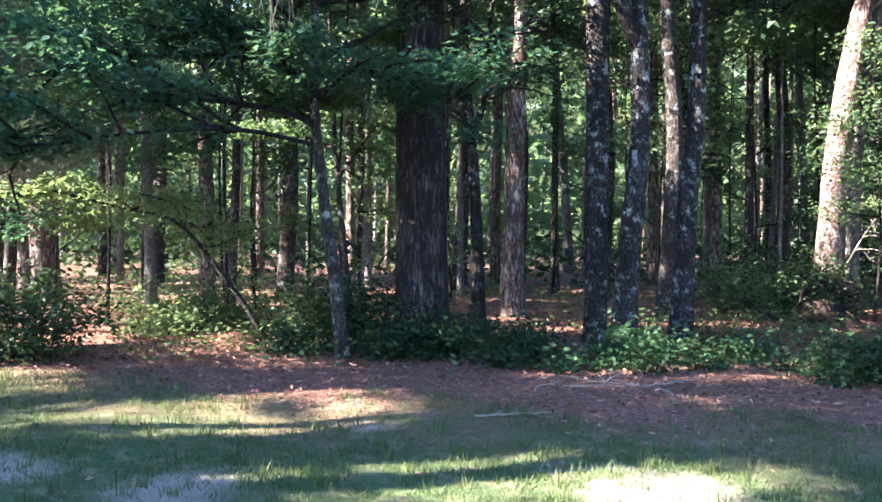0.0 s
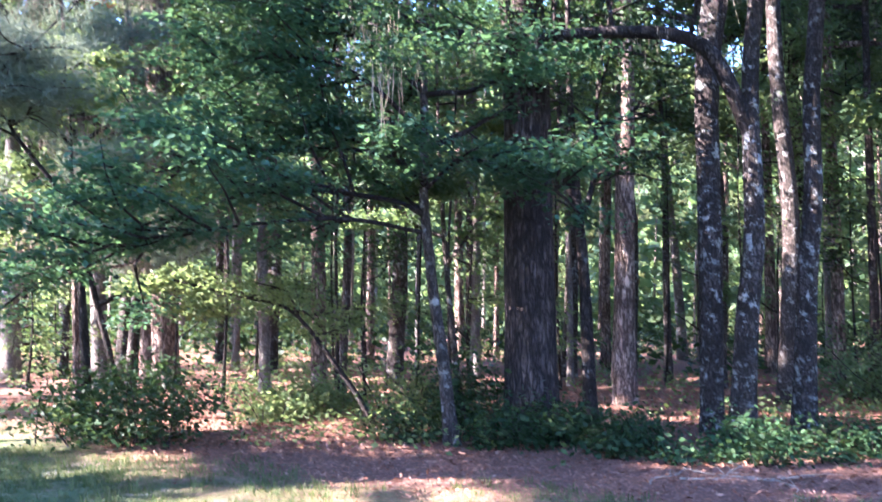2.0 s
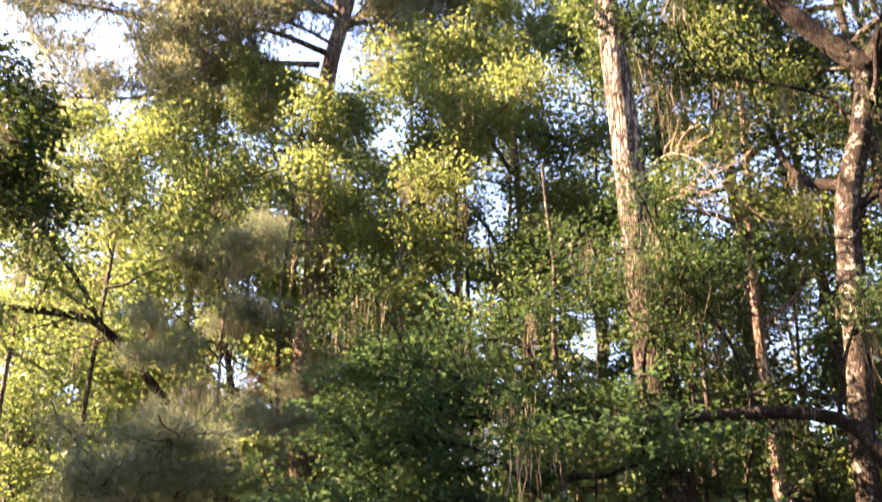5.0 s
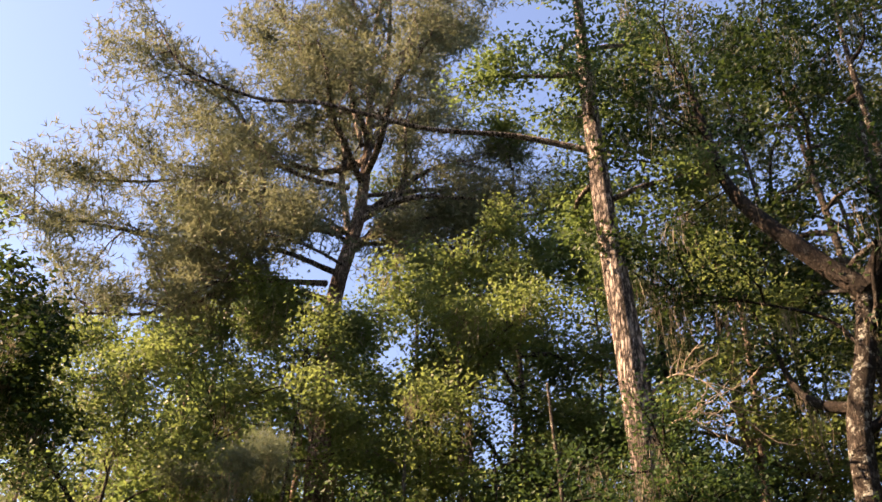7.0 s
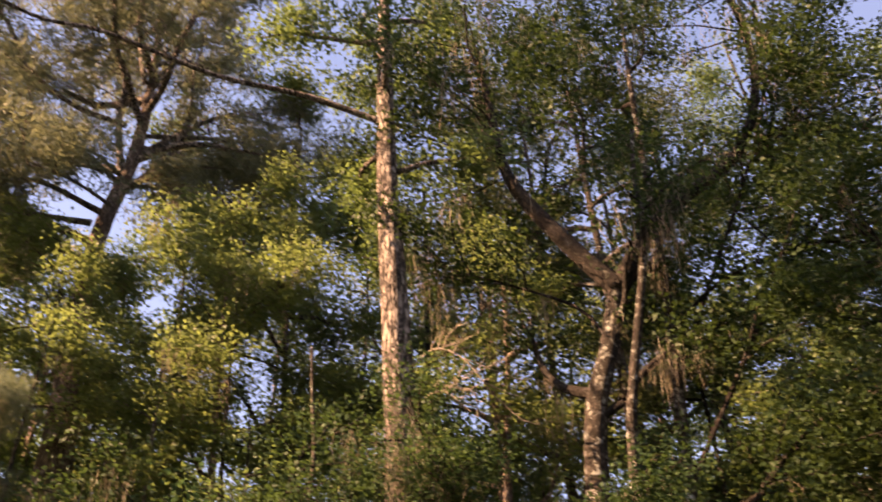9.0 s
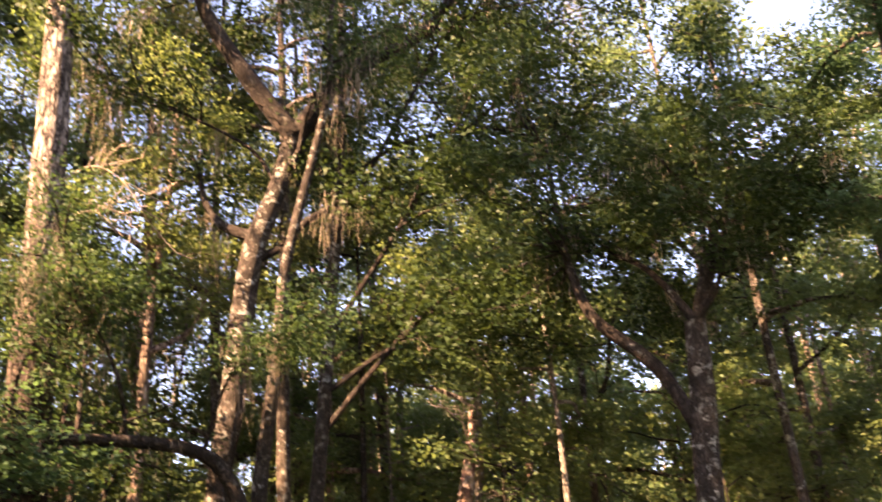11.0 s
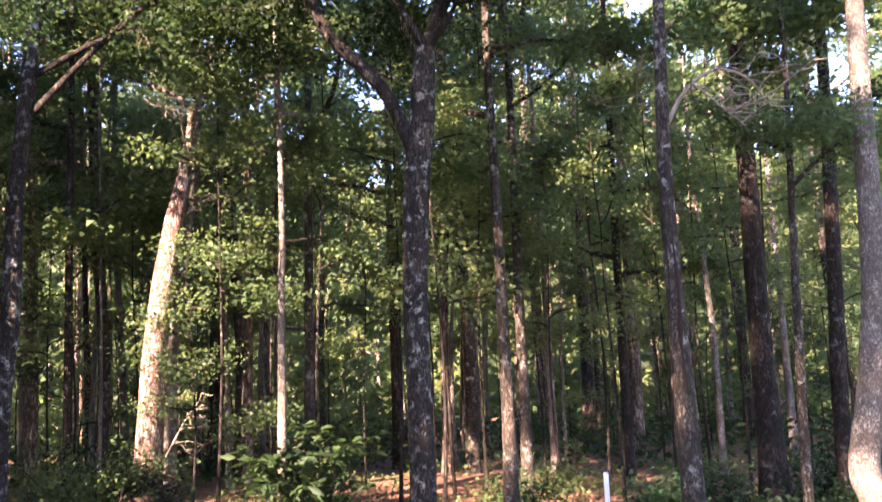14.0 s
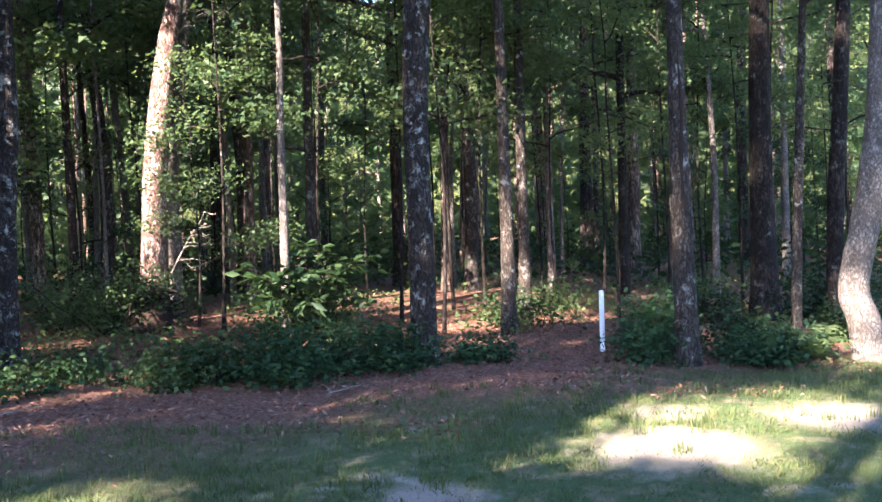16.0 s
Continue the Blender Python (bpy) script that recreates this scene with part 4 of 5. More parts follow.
for x, y, h, low, spread, lv, sd, mt in BROAD_TREES + MORE_BROAD_TREES:
    tree(x, y, 0.34, ((0.1, 0.05, 3), (-0.1, 0.1, 6)), h, GREY_BARK, "broad-leaved tree with a sunlit yellow-green crown" if mt is LEAF_YELLOW else "broad-leaved tree with a dense green crown", "sweetgum_tree", seed=sd, sides=14,
         crown=dict(low=low, high=h, spread=spread, limbs=16, leaves=lv, size=0.19, mat=mt, clump=0.4, rise=0.4, twigs=8), moss=50)

# ---- the wood behind: repeated trees ----


def proto(seed, h, d, mat, leaf, low, spread, leaves, size, limbs=9, steps=10):
    return tree(0, 0, d, ((0.05, 0.04, h * 0.2), (-0.05, 0.08, h * 0.4)), h, mat, "slim forest tree deeper in the wood", "forest_tree", seed=seed, sides=9, rings=16, group="trees deeper in the wood",
                crown=dict(low=low, high=h, spread=spread, limbs=limbs, leaves=leaves, size=size, mat=leaf, clump=0.45, twigs=4, steps=steps))


FINE = [proto(101, 17, 0.30, RED_BARK, LEAF, 6, 3.6, 3700, 0.20), proto(102, 14, 0.20, GREY_BARK, LEAF_YELLOW, 4.6, 3.2, 3300, 0.19),
        proto(103, 19, 0.36, PINE_BARK, LEAF, 7.5, 3.8, 3700, 0.205), proto(104, 12, 0.15, PALE_BARK, LEAF, 3.6, 2.8, 3300, 0.18),
        proto(105, 16, 0.18, PALE_BARK, LEAF, 6, 3.2, 3300, 0.20)]
COARSE = [proto(111, 17, 0.30, GREY_BARK, LEAF, 3, 4.2, 1500, 0.43, 7, 6), proto(112, 14, 0.22, PALE_BARK, LEAF, 2, 3.8, 1400, 0.415, 7, 6),
          proto(113, 19, 0.34, RED_BARK, LEAF_YELLOW, 4, 4.2, 1500, 0.43, 7, 6), proto(114, 15, 0.20, PALE_BARK, LEAF_YELLOW, 3, 3.6, 1400, 0.415, 7, 6)]


def stand(spots, kinds, rng, least=0.8, most=1.2):
    """The kinds of tree in turn at the spots, each turned and a little larger or smaller."""
    for i, (x, y) in enumerate(spots):
        base = kinds[i % len(kinds)]
        m = Matrix.Translation((x, y, 0)) @ Matrix.Rotation(rng.uniform(0, 6.28), 4, "Z")
        if i < len(kinds):
            base.matrix_basis = m
        else:
            o = copy_thing(base, m)
            s = rng.uniform(least, most)
            o.scale = (s, s, s)


def spread_out(count, near, far, rng, apart=1.8, left=42, right=-74):
    out = []
    while len(out) < count:
        yaw = math.radians(rng.uniform(right, left))
        r = math.sqrt(rng.uniform(near ** 2, far ** 2))
        p = (-math.sin(yaw) * r, math.cos(yaw) * r)
        if all((p[0] - q[0]) ** 2 + (p[1] - q[1]) ** 2 > apart ** 2 for q in out):
            out.append(p)
    return out


rng = np.random.default_rng(5)
stand(spread_out(38, 21, 36, rng), FINE, rng, 0.9, 1.3)
BEHIND = ((0.4, 19.4, 3, 0.95), (2.6, 21.6, 1, 0.9), (-1.6, 21.0, 4, 0.85), (1.4, 24.5, 0, 0.85))
for x, y, k, sz in BEHIND:
    copy_thing(FINE[k], Matrix.Translation((x, y, 0)) @ Matrix.Rotation(x * 3, 4, "Z")).scale = (sz, sz, sz)
deep = spread_out(66, 36, 70, rng)
stand(deep, COARSE, rng, 1.05, 1.5)
# trees added beside the lawn, mostly unseen, to shade it: east, north, kind, size
SHADE = ((-10.5, 8.6, 2, 0.6), (-14.6, 3.4, 5, 0.91), (-10.8, -2.3, 1, 0.86), (-8.0, -3.5, 0, 1.08), (-10.3, 3.9, 1, 1.03), (-24.5, -0.4, 7, 1.03),
         (-19.4, 7.1, 2, 0.8), (-8.2, 1.6, 2, 0.91), (-22.6, -1.9, 7, 1.11), (-6.2, -0.4, 5, 1.30), (-14.7, -2.7, 2, 1.23), (-15.4, -0.0, 4, 1.23),
         (-12.4, 2.6, 2, 0.83), (-12.8, 6.3, 1, 0.80), (-13.3, -0.8, 5, 0.80), (-21.1, 3.0, 4, 0.96), (-24.0, 3.7, 2, 0.94), (-14.9, -7.2, 0, 0.83))
SHADERS = {k: tree(0, 0, d, ((0.05, 0.04, h * 0.2), (-0.05, 0.08, h * 0.4)), h, mat, "slim leafy tree added at the end of the lawn for shade", "forest_tree", seed=sd, sides=9, rings=16, group="trees deeper in the wood",
                   crown=dict(low=low, high=h, spread=spread, limbs=lb, leaves=lv, size=size, mat=leaf, clump=0.45, twigs=4, steps=st, level=0.5, flat=0.5))
           for k, sd, h, d, mat, leaf, low, spread, lv, size, lb, st in ((0, 101, 17, 0.30, RED_BARK, LEAF, 4, 3.6, 4300, 0.235, 9, 10), (1, 102, 14, 0.20, GREY_BARK, LEAF_YELLOW, 3, 3.2, 3800, 0.225, 9, 10),
                                                                      (2, 103, 19, 0.36, PINE_BARK, LEAF, 5, 3.8, 4300, 0.24, 9, 10), (4, 105, 16, 0.18, PALE_BARK, LEAF, 4, 3.2, 3800, 0.235, 9, 10),
                                                                      (5, 111, 17, 0.30, GREY_BARK, LEAF, 3, 4.2, 1200, 0.53, 7, 6), (7, 113, 19, 0.34, PINE_BARK, LEAF_YELLOW, 4, 4.2, 1200, 0.53, 7, 6))}
placed = set()
for x, y, k, size in SHADE:
    m = Matrix.Translation((x, y, 0)) @ Matrix.Rotation(x, 4, "Z")
    if k in placed:
        o = copy_thing(SHADERS[k], m)
    else:
        o = SHADERS[k]
        o.matrix_basis = m
        placed.add(k)
    o.scale = (size, size, size)
# unseen copies of the old pine, added to cast more shade
for x, y, w, s in ((-10.2, 4.0, 1.0, 1.0), (-11.2, 4.3, 1.0, 0.95), (-9.4, 1.2, 1.0, 1.2), (-12.5, -2.6, 1.0, 1.25), (-10.2, 5.3, 0.5, 0.45), (-10.0, 3.3, 0.55, 0.66)):
    copy_thing(old_pine, Matrix.Translation((x, y, 0)) @ Matrix.Rotation(x, 4, "Z")).scale = (w, w, s)
# an unseen tall pine added beside the lawn whose high crown shades the dark oak
tree(-13.4, 5.6, 0.5, ((0.1, 0, 9), (0.0, 0.2, 18)), 31, PINE_BARK, "unseen tall pine with a high crown, added for shade", "pine_tree", seed=131, sides=9, rings=16, group="trees deeper in the wood",
     crown=dict(low=20, high=31, spread=3.4, limbs=10, leaves=3000, size=0.38, mat=LEAF, clump=0.5, twigs=5, steps=7))
# lower trees added out of view at the lawn's end, to shade the wood's foot
for x, y, k, w, h in ((-20.5, 14.6, 2, 0.9, 0.66), (-16.8, 13.4, 4, 0.8, 0.5)):
    copy_thing(FINE[k], Matrix.Translation((x, y, 0)) @ Matrix.Rotation(x, 4, "Z")).scale = (w, w, h)
# unseen woods added to dim the light: the lawn's far end and other side
for i, turn in enumerate(rng.uniform(0, 6.28, 8)):
    copy_thing(COARSE[i % 4], Matrix.Translation((-38 + 2.5 * (i % 3), 3 + 1.7 * i, 0)) @ Matrix.Rotation(turn, 4, "Z")).scale = (1.25, 1.25, 1.0)
for i, a in enumerate(np.radians(np.linspace(196, 352, 28))):
    r = 25 + 6 * ((i * 0.618) % 1.0)
    copy_thing(COARSE[i % 4], Matrix.Translation((r * math.cos(a) + 4, r * math.sin(a), 0)) @ Matrix.Rotation(i * 1.7, 4, "Z")).scale = (1.3, 1.3, 1.3)


def sapling(seed, h, leaf, leaves, size=0.12, clear=0.2):
    return tree(0, 0, 0.06, ((0.08, 0.03, h * 0.3), (0.0, 0.12, h * 0.6)), h, DARK_BARK, "leafy sapling in the undergrowth", "sapling", seed=seed, sides=6, rings=10, group="saplings in the undergrowth",
                crown=dict(low=h * clear, high=h, spread=1.5, limbs=8, leaves=leaves, size=size, mat=leaf, clump=0.34, flat=0.5, level=0.4, rise=0.25, twigs=4, steps=7))


SAPS = [sapling(201, 4.5, LEAF, 1200), sapling(202, 6.0, LEAF_DARK, 1300), sapling(203, 3.2, LEAF_YELLOW, 900), sapling(204, 7.0, LEAF, 1400)]
spots = [(-1.5, 18.0), (-6.0, 19.0)]
while len(spots) < 64:
    yaw = math.radians(rng.uniform(-70, 36))
    r = math.sqrt(rng.uniform(17 ** 2, 42 ** 2))
    spots.append((-math.sin(yaw) * r, math.cos(yaw) * r))
for i, (x, y) in enumerate(spots):
    m = Matrix.Translation((x, y, 0)) @ Matrix.Rotation(rng.uniform(0, 6.28), 4, "Z")
    if i < 4:
        SAPS[i].matrix_basis = m
    else:
        copy_thing(SAPS[i % 4], m)

UNDER = [sapling(211, 8.5, LEAF, 1150, 0.14, 0.42), sapling(212, 6.5, LEAF_YELLOW, 950, 0.135, 0.38), sapling(213, 7.5, LEAF, 1050, 0.14, 0.42)]
NEAR_SPOTS = ((-1.6, 15.4), (6.0, 19.6), (8.3, 13.4),
              (10.0, 17.4), (8.9, 11.0), (11.6, 14.0), (13.2, 16.6), (12.4, 10.6),
              (14.6, 11.2), (12.0, 19.6), (15.6, 15.6), (17.6, 12.6), (14.2, 8.8),
              (16.8, 8.8), (4.2, 18.2), (-3.4, 15.2), (0.2, 18.6), (-5.2, 14.8),
              (19.6, 15.4), (8.2, 20.8))
INNER_SPOTS = ((16.4, 19.4), (10.8, 22.6), (13.4, 13.0), (7.2, 14.8), (18.6, 10.2),
               (-7.4, 16.4), (2.4, 20.4), (-2.4, 17.2), (4.4, 18.6),
               (-4.2, 18.4), (-0.4, 16.2), (3.4, 17.2), (9.6, 13.0),
               (11.0, 12.4), (13.8, 14.6), (15.0, 13.2), (9.0, 16.2), (17.2, 14.4),
               (11.4, 16.6), (14.8, 9.8))
stand(NEAR_SPOTS + INNER_SPOTS, UNDER, rng, 0.85, 1.2)

POLES = [tree(0, 0, d, ((0.06, 0.02, 3), (lean, 0.05, 7)), h, mat, "thin straight pole-like tree deeper in the wood", "pole_tree", seed=sd, sides=7, rings=12, group="thin trees deeper in the wood",
              crown=dict(low=h * 0.5, high=h, spread=1.6, limbs=4, leaves=420, size=0.24, mat=LEAF, clump=0.4, twigs=3, steps=6))
         for d, h, lean, mat, sd in ((0.13, 12, 0.25, PALE_BARK, 221), (0.16, 14, -0.2, RED_BARK, 222), (0.10, 10, 0.5, PALE_BARK, 223), (0.18, 15, 0.05, RED_BARK, 224))]
stand(spread_out(120, 19, 50, rng, 1.0), POLES, rng, 0.8, 1.5)

# far woods that close the place
yaw = np.radians(RNG.uniform(-85, 60, 1600))
r = RNG.uniform(46, 82, 1600)
c = np.stack([-np.sin(yaw) * r, np.cos(yaw) * r, RNG.uniform(0, 1, 1600) ** 1.8 * 16], 1)
at = np.repeat(c, 26, 0) + RNG.normal(0, 1.0, (1600 * 26, 3)) * np.array([1.1, 1.1, 0.8])
at[:, 2] = np.abs(at[:, 2])
v, f = leaf_blades(at, 0.9, 0.3)
tagged(new("far_woods", rows_mesh("far_woods", v, f, LEAF)), "dense green woods in the distance", "woods", kind="stuff")

# ---- undergrowth ----


def shrub(x, y, r, h, leaves, mat, label, seed, size=0.075, name="shrub", group="shrubs of the wood's edge"):
    rng = np.random.default_rng(seed)
    root = thing(name, x, y, label, "shrub", group)
    h = h * 1.08
    lines = []
    for i in range(int(7 + r * 5)):
        az = rng.uniform(0, 6.28)
        ln = limb_line((rng.normal(0, r * 0.3), rng.normal(0, r * 0.3), -0.04), az, h * rng.uniform(0.6, 1.15), rng.uniform(0.7, 1.35), rng, 5)
        lines.append(ln)
    for ln in lines[:9]:
        part("stem", [tube(ln, np.linspace(0.012, 0.004, len(ln)), 4, 0, seed)], DARK_BARK, root)
    per = 9
    cl = along(lines, int(leaves * 1.25) // per, rng, 0.2)
    cl[:, :2] += rng.normal(0, r * 0.32, (len(cl), 2))
    at = np.repeat(cl, per, 0) + rng.normal(0, 0.10, (len(cl) * per, 3))
    at[:, 2] = np.maximum(np.abs(at[:, 2]), 0.03)
    part("foliage", [leaf_blades(at, size, 0.45, rng=rng)], mat, root, smooth=False)
    return root


EDGE_SHRUBS = ((-4.6, 10.6, 1.0, 1.0, 2600, LEAF_DARK), (-5.5, 10.9, 0.8, 0.8, 1600, LEAF_DARK), (5.2, 9.4, 0.7, 0.55, 1900, LEAF_SHRUB), (6.0, 9.3, 0.7, 0.6, 2000, LEAF_SHRUB), (6.6, 8.9, 0.5, 0.5, 1300, LEAF_SHRUB),
               (4.6, 9.9, 0.6, 0.5, 1300, LEAF_DARK), (9.3, 7.3, 0.5, 0.65, 1700, LEAF_SHRUB), (9.5, 6.25, 0.3, 0.3, 500, LEAF), (9.9, 5.9, 0.3, 0.35, 500, LEAF), (8.6, 7.0, 0.4, 0.5, 900, LEAF_SHRUB),
               (9.3, 5.9, 0.4, 0.4, 900, LEAF_SHRUB), (7.2, 12.4, 0.7, 1.1, 1500, LEAF_DARK))
LOW_SHRUBS = ((1.0, 11.2, 0.6, 0.45, 1100, LEAF_DARK), (2.3, 11.1, 0.6, 0.4, 1000, LEAF_SHRUB), (3.3, 11.3, 0.7, 0.35, 800, LEAF_DARK), (6.1, 16.1, 0.6, 1.0, 1300, LEAF_DARK), (0.0, 11.7, 0.6, 0.5, 1200, LEAF_DARK),
              (-0.9, 12.3, 0.7, 1.0, 1700, LEAF_DARK), (-1.9, 13.4, 0.7, 0.9, 1500, LEAF_YELLOW), (-3.2, 14.2, 0.8, 0.7, 1500, LEAF_YELLOW), (5.9, 16.0, 0.9, 1.4, 2200, LEAF), (5.2, 16.8, 0.8, 1.3, 1600, LEAF),
              (13.3, 7.4, 0.8, 0.7, 1500, LEAF_DARK), (12.2, 8.7, 0.8, 0.7, 1500, LEAF_DARK))
FLOOR_SHRUBS = ((14.6, 8.0, 0.9, 0.9, 1600, LEAF_DARK), (10.4, 11.0, 0.6, 0.6, 1000, LEAF_DARK), (-1.7, 11.4, 0.5, 0.4, 800, LEAF_DARK), (-0.5, 11.2, 0.4, 0.45, 800, LEAF_DARK), (7.4, 8.5, 0.4, 0.35, 600, LEAF_SHRUB),
                (9.9, 6.6, 0.5, 0.5, 900, LEAF_DARK), (-3.9, 13.2, 0.7, 0.6, 1200, LEAF_YELLOW), (11.6, 6.2, 0.5, 0.45, 800, LEAF_DARK), (8.2, 13.6, 0.7, 0.5, 1000, LEAF_YELLOW), (12.6, 12.6, 0.9, 0.5, 1200, LEAF_YELLOW))
SEEDLINGS = tuple((x, y, 0.24 + 0.04 * (i % 4), 0.18 + 0.03 * (i % 3), 150 + 40 * (i % 3), LEAF_SHRUB if i % 3 else LEAF_DARK) for i, (x, y) in enumerate((
    (0.75, 10.6), (1.35, 10.3), (1.9, 10.6), (2.3, 10.2), (3.0, 10.4), (3.5, 10.9), (3.95, 10.3), (4.5, 10.9), (3.9, 11.7), (4.1, 9.6))))
for i, (x, y, r, h, n, mt) in enumerate(EDGE_SHRUBS + LOW_SHRUBS + FLOOR_SHRUBS + SEEDLINGS):
    shrub(x, y, r, h, n, mt, "low leafy shrub with dark green leaves" if mt is not LEAF_YELLOW else "low sunlit shrub with yellow-green leaves", 300 + i)

def magnolia(x, y, h, seed):
    """A small evergreen with whorls of long glossy leaves at its shoots' ends."""
    rng = np.random.default_rng(seed)
    root = thing("magnolia_sapling", x, y, "small evergreen sapling with long dark glossy leaves", "sapling", "evergreen saplings")
    stem = smooth_curve(limb_line((0, 0, -0.05), rng.uniform(0, 6), h * 0.9, 1.45, rng, 5, 0.05), 10)
    part("stem", [tube(stem, np.linspace(0.03, 0.01, 11), 7, 0.04, seed)], DARK_BARK, root)
    ends = [stem[-1]]
    for i in range(15):
        p = stem[rng.integers(4, 11)]
        ln = limb_line(p, i * 2.4 + rng.uniform(-0.4, 0.4), h * rng.uniform(0.35, 0.62), rng.uniform(0.0, 0.6), rng, 5)
        part("branch", [tube(ln, np.linspace(0.012, 0.005, 6), 5, 0, i)], DARK_BARK, root)
        ends += [ln[-1], ln[3], ln[2]]
    at = np.repeat(np.array(ends), 9, 0) + rng.normal(0, 0.05, (9 * len(ends), 3))
    part("foliage", [leaf_blades(at, 0.20, 0.55, 0.36, 0.15, rng)], LEAF_DARK, root, smooth=False)
    return root


for x, y, h, seed in ((7.45, 12.3, 1.5, 51), (6.75, 11.75, 1.15, 52), (8.0, 12.9, 1.4, 53)):
    magnolia(x, y, h, seed)

# the wood's farthest edge
n = Nodes("far foliage")
v = n.coords()
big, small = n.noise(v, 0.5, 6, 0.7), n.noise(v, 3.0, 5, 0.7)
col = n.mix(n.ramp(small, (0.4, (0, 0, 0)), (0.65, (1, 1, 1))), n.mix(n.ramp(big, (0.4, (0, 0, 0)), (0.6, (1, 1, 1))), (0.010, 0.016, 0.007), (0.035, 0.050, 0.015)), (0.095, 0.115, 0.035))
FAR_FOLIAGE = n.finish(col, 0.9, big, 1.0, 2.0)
span = np.radians(np.arange(-96, 72, 0.5))
tops = 27 + 5 * np.sin(span * 23) * np.sin(span * 7 + 1) + RNG.uniform(-1.5, 1.5, len(span))
levels = np.linspace(0, 1, 12)
wall_r = 103 + RNG.uniform(-1.6, 1.6, (12, len(span)))
v = np.stack([-np.sin(span) * wall_r, np.cos(span) * wall_r, levels[:, None] * tops - 0.2], -1).reshape(-1, 3)
i, j = np.meshgrid(np.arange(11), np.arange(len(span) - 1), indexing="ij")
f = np.stack([i * len(span) + j, i * len(span) + j + 1, (i + 1) * len(span) + j + 1, (i + 1) * len(span) + j], -1).reshape(-1, 4)
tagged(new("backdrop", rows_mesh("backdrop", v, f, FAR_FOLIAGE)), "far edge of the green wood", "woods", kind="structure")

# low brush between the trunks
yaw, r = np.radians(RNG.uniform(-74, 46, 1100)), np.sqrt(RNG.uniform(23 ** 2, 48 ** 2, 1100))
c = np.stack([-np.sin(yaw) * r, np.cos(yaw) * r, RNG.uniform(0.1, 0.9, 1100)], 1)
at = np.repeat(c, 24, 0) + RNG.normal(0, 1.0, (1100 * 24, 3)) * np.array([0.8, 0.8, 0.28])
at[:, 2] = np.abs(at[:, 2])
v, f = leaf_blades(at, 0.24, 0.4)
tagged(new("undergrowth", rows_mesh("undergrowth", v, f, LEAF_DARK)), "dark low brush between distant trunks", "brush", kind="stuff")

# low green plants on the forest floor
x, y = scatter(9000, 9, 34)
keep = (np.sin(0.9 * x + 0.3 * y) + np.sin(1.1 * y - 0.4 * x) + RNG.normal(0, 0.5, len(x)) > 0.35) & (edge_of_lawn(x, y) > 2.2)
c = np.stack([x, y, 0 * x], 1)[keep]
at = np.repeat(c, 9, 0) + RNG.normal(0, 0.10, (len(c) * 9, 3)) * np.array([1, 1, 0])
at[:, 2] = RNG.uniform(0.03, 0.26, len(at))
v, f = leaf_blades(at, 0.085, 0.6)
tagged(new("ground_plants", rows_mesh("ground_plants", v, f, LEAF_YELLOW)), "scattered low green plants on the forest floor", "plants", kind="stuff")

# fallen leaves and straw
x, y = scatter(62000, 5.5, 18)
keep = edge_of_lawn(x, y) + wobble(x, y) + RNG.normal(0, 0.35, len(x)) > 0.4
x, y = x[keep], y[keep]
at = np.stack([x, y, height_at(x, y) + RNG.uniform(0.0, 0.035, len(x))], 1)
v, f = leaf_blades(at, 0.062, 0.7, 0.36, 0.0)
tagged(new("leaf_litter", rows_mesh("leaf_litter", v, f, LITTER)), "reddish-brown fallen leaves and pine straw", "leaf litter", kind="stuff")

# grass
x, y = scatter(210000, 3.6, 12.0)
keep = edge_of_lawn(x, y) + 0.7 * wobble(x, y) + RNG.normal(0, 0.45, len(x)) < 0.25
for px, py, pr in SUNLIT_SAND:
    keep &= (np.hypot(x - px, y - py) > pr * 0.8) | (RNG.uniform(0, 1, len(x)) < 0.3)
x, y = x[keep], y[keep]
n = len(x)
az = RNG.uniform(0, 6.28, n)
hgt = RNG.uniform(0.025, 0.072, n) * (0.75 + 0.35 * wobble(x * 1.7, y * 1.7))
hgt = np.maximum(hgt, 0.015)
foot = np.stack([x, y, height_at(x, y) - 0.01], 1)
side = np.stack([np.cos(az), np.sin(az), 0 * az], 1) * 0.0055
tip = foot + np.stack([RNG.normal(0, 0.035, n), RNG.normal(0, 0.035, n), hgt], 1)
v = np.stack([foot - side, foot + side, tip], 1).reshape(-1, 3)
tagged(new("grass", rows_mesh("grass", v, np.arange(3 * n).reshape(-1, 3), GRASS)), "thin short green lawn grass", "grass", kind="stuff")

# longer tufts along the lawn's edge
cx, cy = scatter(3200, 4.0, 11.0)
e = edge_of_lawn(cx, cy) + 0.7 * wobble(cx, cy)
keep = (e > -2.2) & (e < 0.9) & (RNG.uniform(0, 1, len(cx)) < 0.4)
cx, cy = np.repeat(cx[keep], 14), np.repeat(cy[keep], 14)
n = len(cx)
foot = np.stack([cx + RNG.normal(0, 0.035, n), cy + RNG.normal(0, 0.035, n), height_at(cx, cy) - 0.01], 1)
az = RNG.uniform(0, 6.28, n)
side = np.stack([np.cos(az), np.sin(az), 0 * az], 1) * 0.004
lean = np.stack([np.cos(az + 1.5), np.sin(az + 1.5), 0 * az], 1) * RNG.uniform(0.01, 0.07, (n, 1))
up = np.stack([0 * az, 0 * az, RNG.uniform(0.05, 0.115, n)], 1)
mid = foot + up * 0.6 + lean * 0.4
v = np.stack([foot - side, foot + side, mid + side * 0.7, mid - side * 0.7, foot + up + lean], 1).reshape(-1, 3)
k = np.arange(n)[:, None] * 5
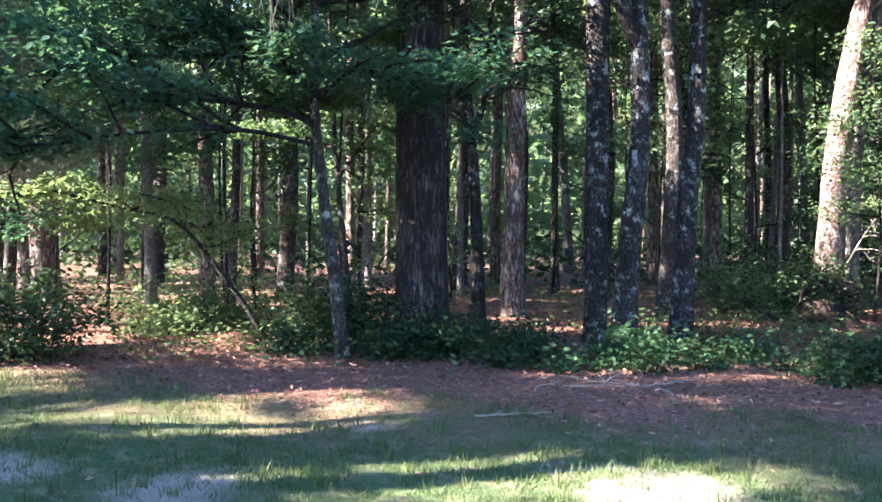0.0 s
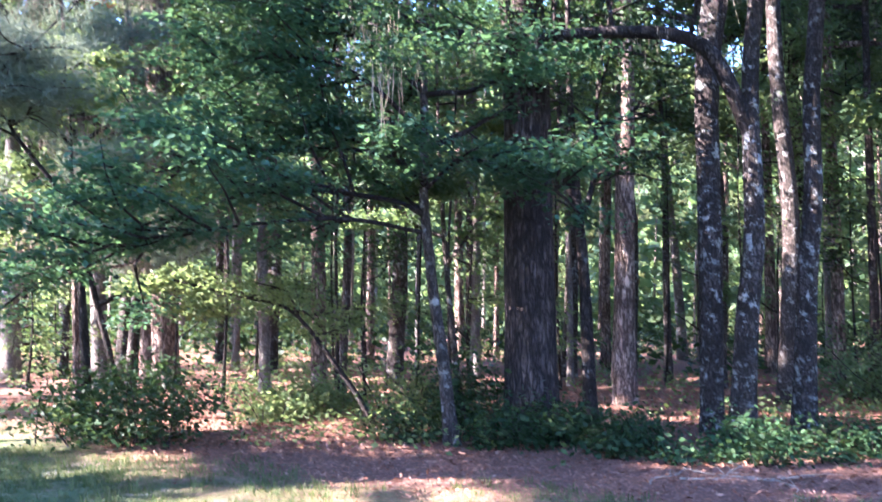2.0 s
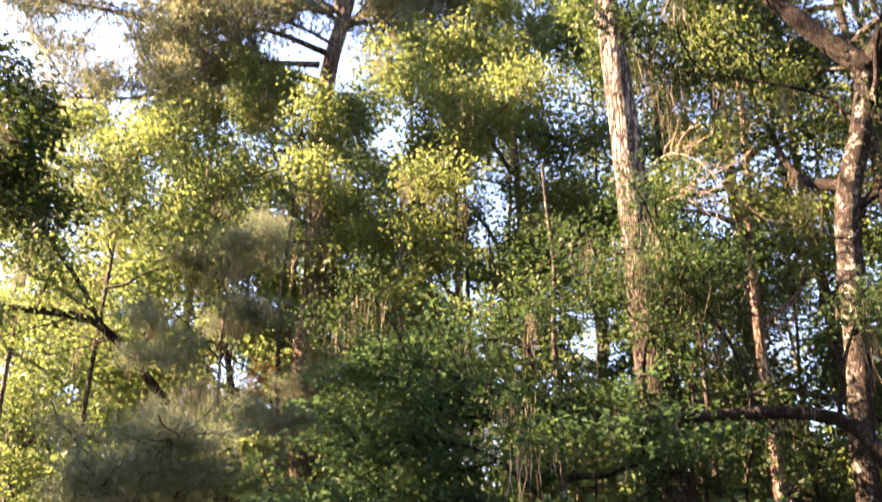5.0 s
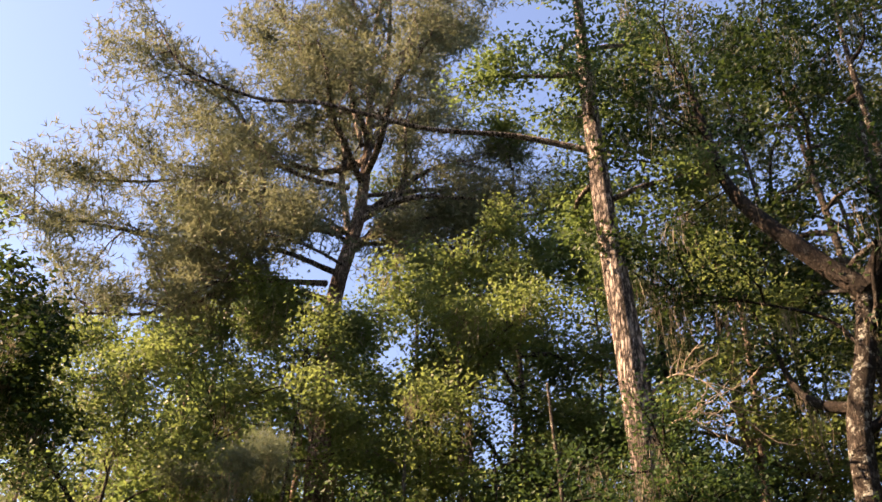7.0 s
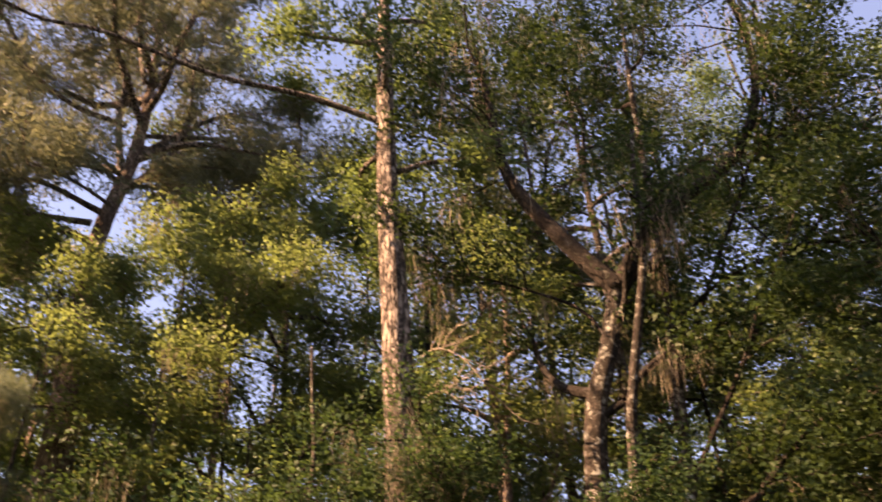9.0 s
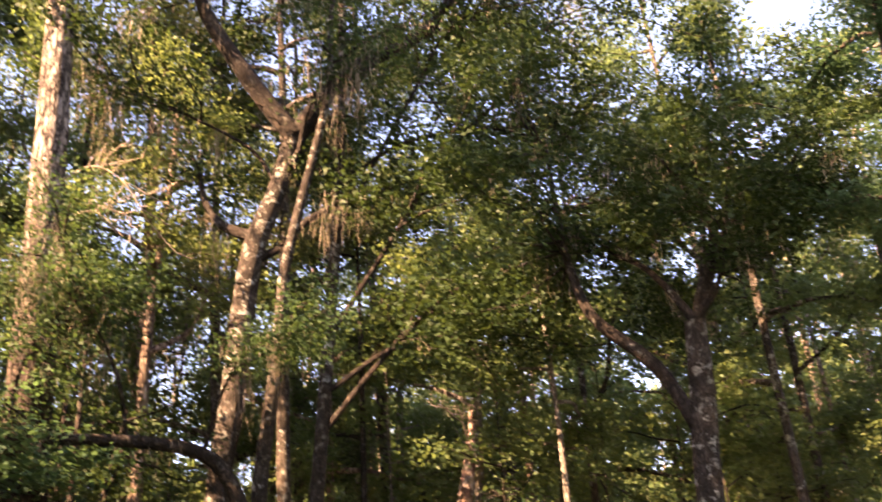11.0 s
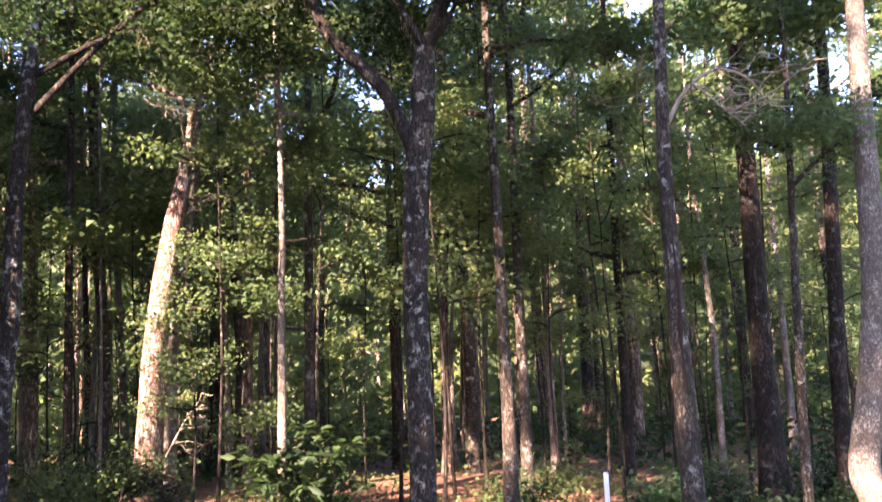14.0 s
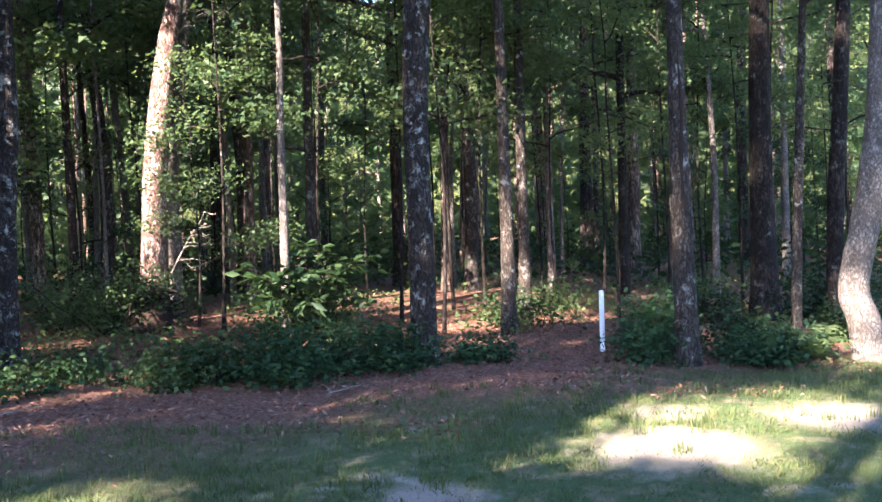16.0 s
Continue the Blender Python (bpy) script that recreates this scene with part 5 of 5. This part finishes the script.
f = np.concatenate([k + np.array([[0, 1, 2]]), k + np.array([[0, 2, 3]]), k + np.array([[3, 2, 4]])], 0)
tagged(new("grass_tufts", rows_mesh("grass_tufts", v, f, GRASS)), "longer grass tufts along the edge of the lawn", "grass", kind="stuff")

# ---- small things ----


def marker_post(x, y):
    me = bpy.data.meshes.new("marker_post")
    bm = bmesh.new()
    bmesh.ops.create_cube(bm, size=1.0, matrix=Matrix.Translation((0, 0, 0.33)) @ Matrix.Diagonal((0.052, 0.052, 0.86, 1)))
    bmesh.ops.bevel(bm, geom=bm.edges[:], offset=0.006, segments=2, affect="EDGES")
    bm.to_mesh(me)
    bm.free()
    me.materials.append(POST_PAINT)
    ob = new("marker_post", me)
    ob.matrix_basis = pose(x, y, 0, 0.5, -1.0, 24)
    return tagged(ob, "white painted wooden marker post beside a shrub", "post")


marker_post(8.99, 7.97)


def root_mound(x, y):
    root = thing("uprooted_stump", x, y, "dark root mound at the foot of a dead pine", "stump")
    rng = np.random.default_rng(9)
    line = np.array([(0, 0, -0.1), (0.03, 0, 0.15), (0.05, 0.02, 0.4), (0.02, 0.0, 0.62), (0.05, 0, 0.78)])
    part("mound", [tube(smooth_curve(line, 16), np.interp(np.linspace(0, 1, 17), [0, 0.3, 0.7, 1], [0.66, 0.46, 0.28, 0.03]), 30, 0.17, 4)], EARTH, root)
    for i in range(34):
        az = rng.uniform(0, 6.28)
        ln = limb_line((0.22 * math.cos(az), 0.22 * math.sin(az), rng.uniform(0.1, 0.75)), az, rng.uniform(0.3, 0.8), rng.uniform(-0.8, 0.7), rng, 6, 0.2)
        part("root", [tube(smooth_curve(ln, 10), np.linspace(0.045, 0.008, 11), 6, 0.1, i)], EARTH, root)
    return root


root_mound(6.35, 15.9)


def fallen_stick(x, y, turn, length, seed, label="bleached fallen branch lying on pine straw"):
    rng = np.random.default_rng(seed)
    root = thing("fallen_branch", x, y, label, "branch", "fallen branches", 0.03)
    ln = smooth_curve(limb_line((0, 0, 0.0), turn, length, 0.05, rng, 6, 0.03), 14)
    ln[:, 2] = np.abs(ln[:, 2]) * 0.5
    part("stem", [tube(ln, np.linspace(0.010, 0.004, len(ln)), 6, 0.06, seed)], DEADWOOD, root)
    for t in twigs_of(ln, 3, length * 0.35, rng):
        t[:, 2] = np.abs(t[:, 2]) * 0.6
        part("twig", [tube(t, np.linspace(0.007, 0.002, len(t)), 4, 0, seed)], DEADWOOD, root)
    return root


for i, (x, y, a, ln) in enumerate(((0.28, 7.75, 0.2, 0.55), (1.2, 9.2, 0.15, 1.3), (1.7, 9.35, -0.1, 1.2), (1.5, 9.1, 0.9, 0.9), (2.0, 9.25, 2.6, 0.8), (0.9, 8.9, 1.4, 0.6), (4.9, 7.9, 0.3, 0.5))):
    fallen_stick(x, y, a, ln, 400 + i)


def fern(x, y, seed):
    rng = np.random.default_rng(seed)
    root = thing("fern", x, y, "bright green fern with arching fronds", "fern", "ferns")
    for i in range(11):
        az, reach = i * 0.57 + rng.uniform(-0.2, 0.2), rng.uniform(0.35, 0.6)
        s = np.linspace(0, 1, 12)
        rib = np.stack([np.cos(az) * reach * s, np.sin(az) * reach * s, 0.62 * reach * np.sin(s * 2.3)], 1)
        side = np.array([-math.sin(az), math.cos(az), 0.0])
        wide = (0.11 * np.sin(np.pi * (0.12 + 0.86 * s)))[:, None]
        pieces = []
        for k in range(1, 11):
            for sgn in (-1, 1):
                a, b = rib[k], rib[k + 1]
                tip = a + sgn * side * wide[k] + (b - a) * 0.8 - np.array([0, 0, 0.02])
                pieces.append((np.array([a, b, tip]), np.array([[0, 1, 2]])))
        part("frond", pieces, LEAF_YELLOW, root, smooth=False)
    return root


fern(9.75, 5.55, 1)
fern(10.1, 5.9, 2)
fern(-6.6, 12.2, 3)
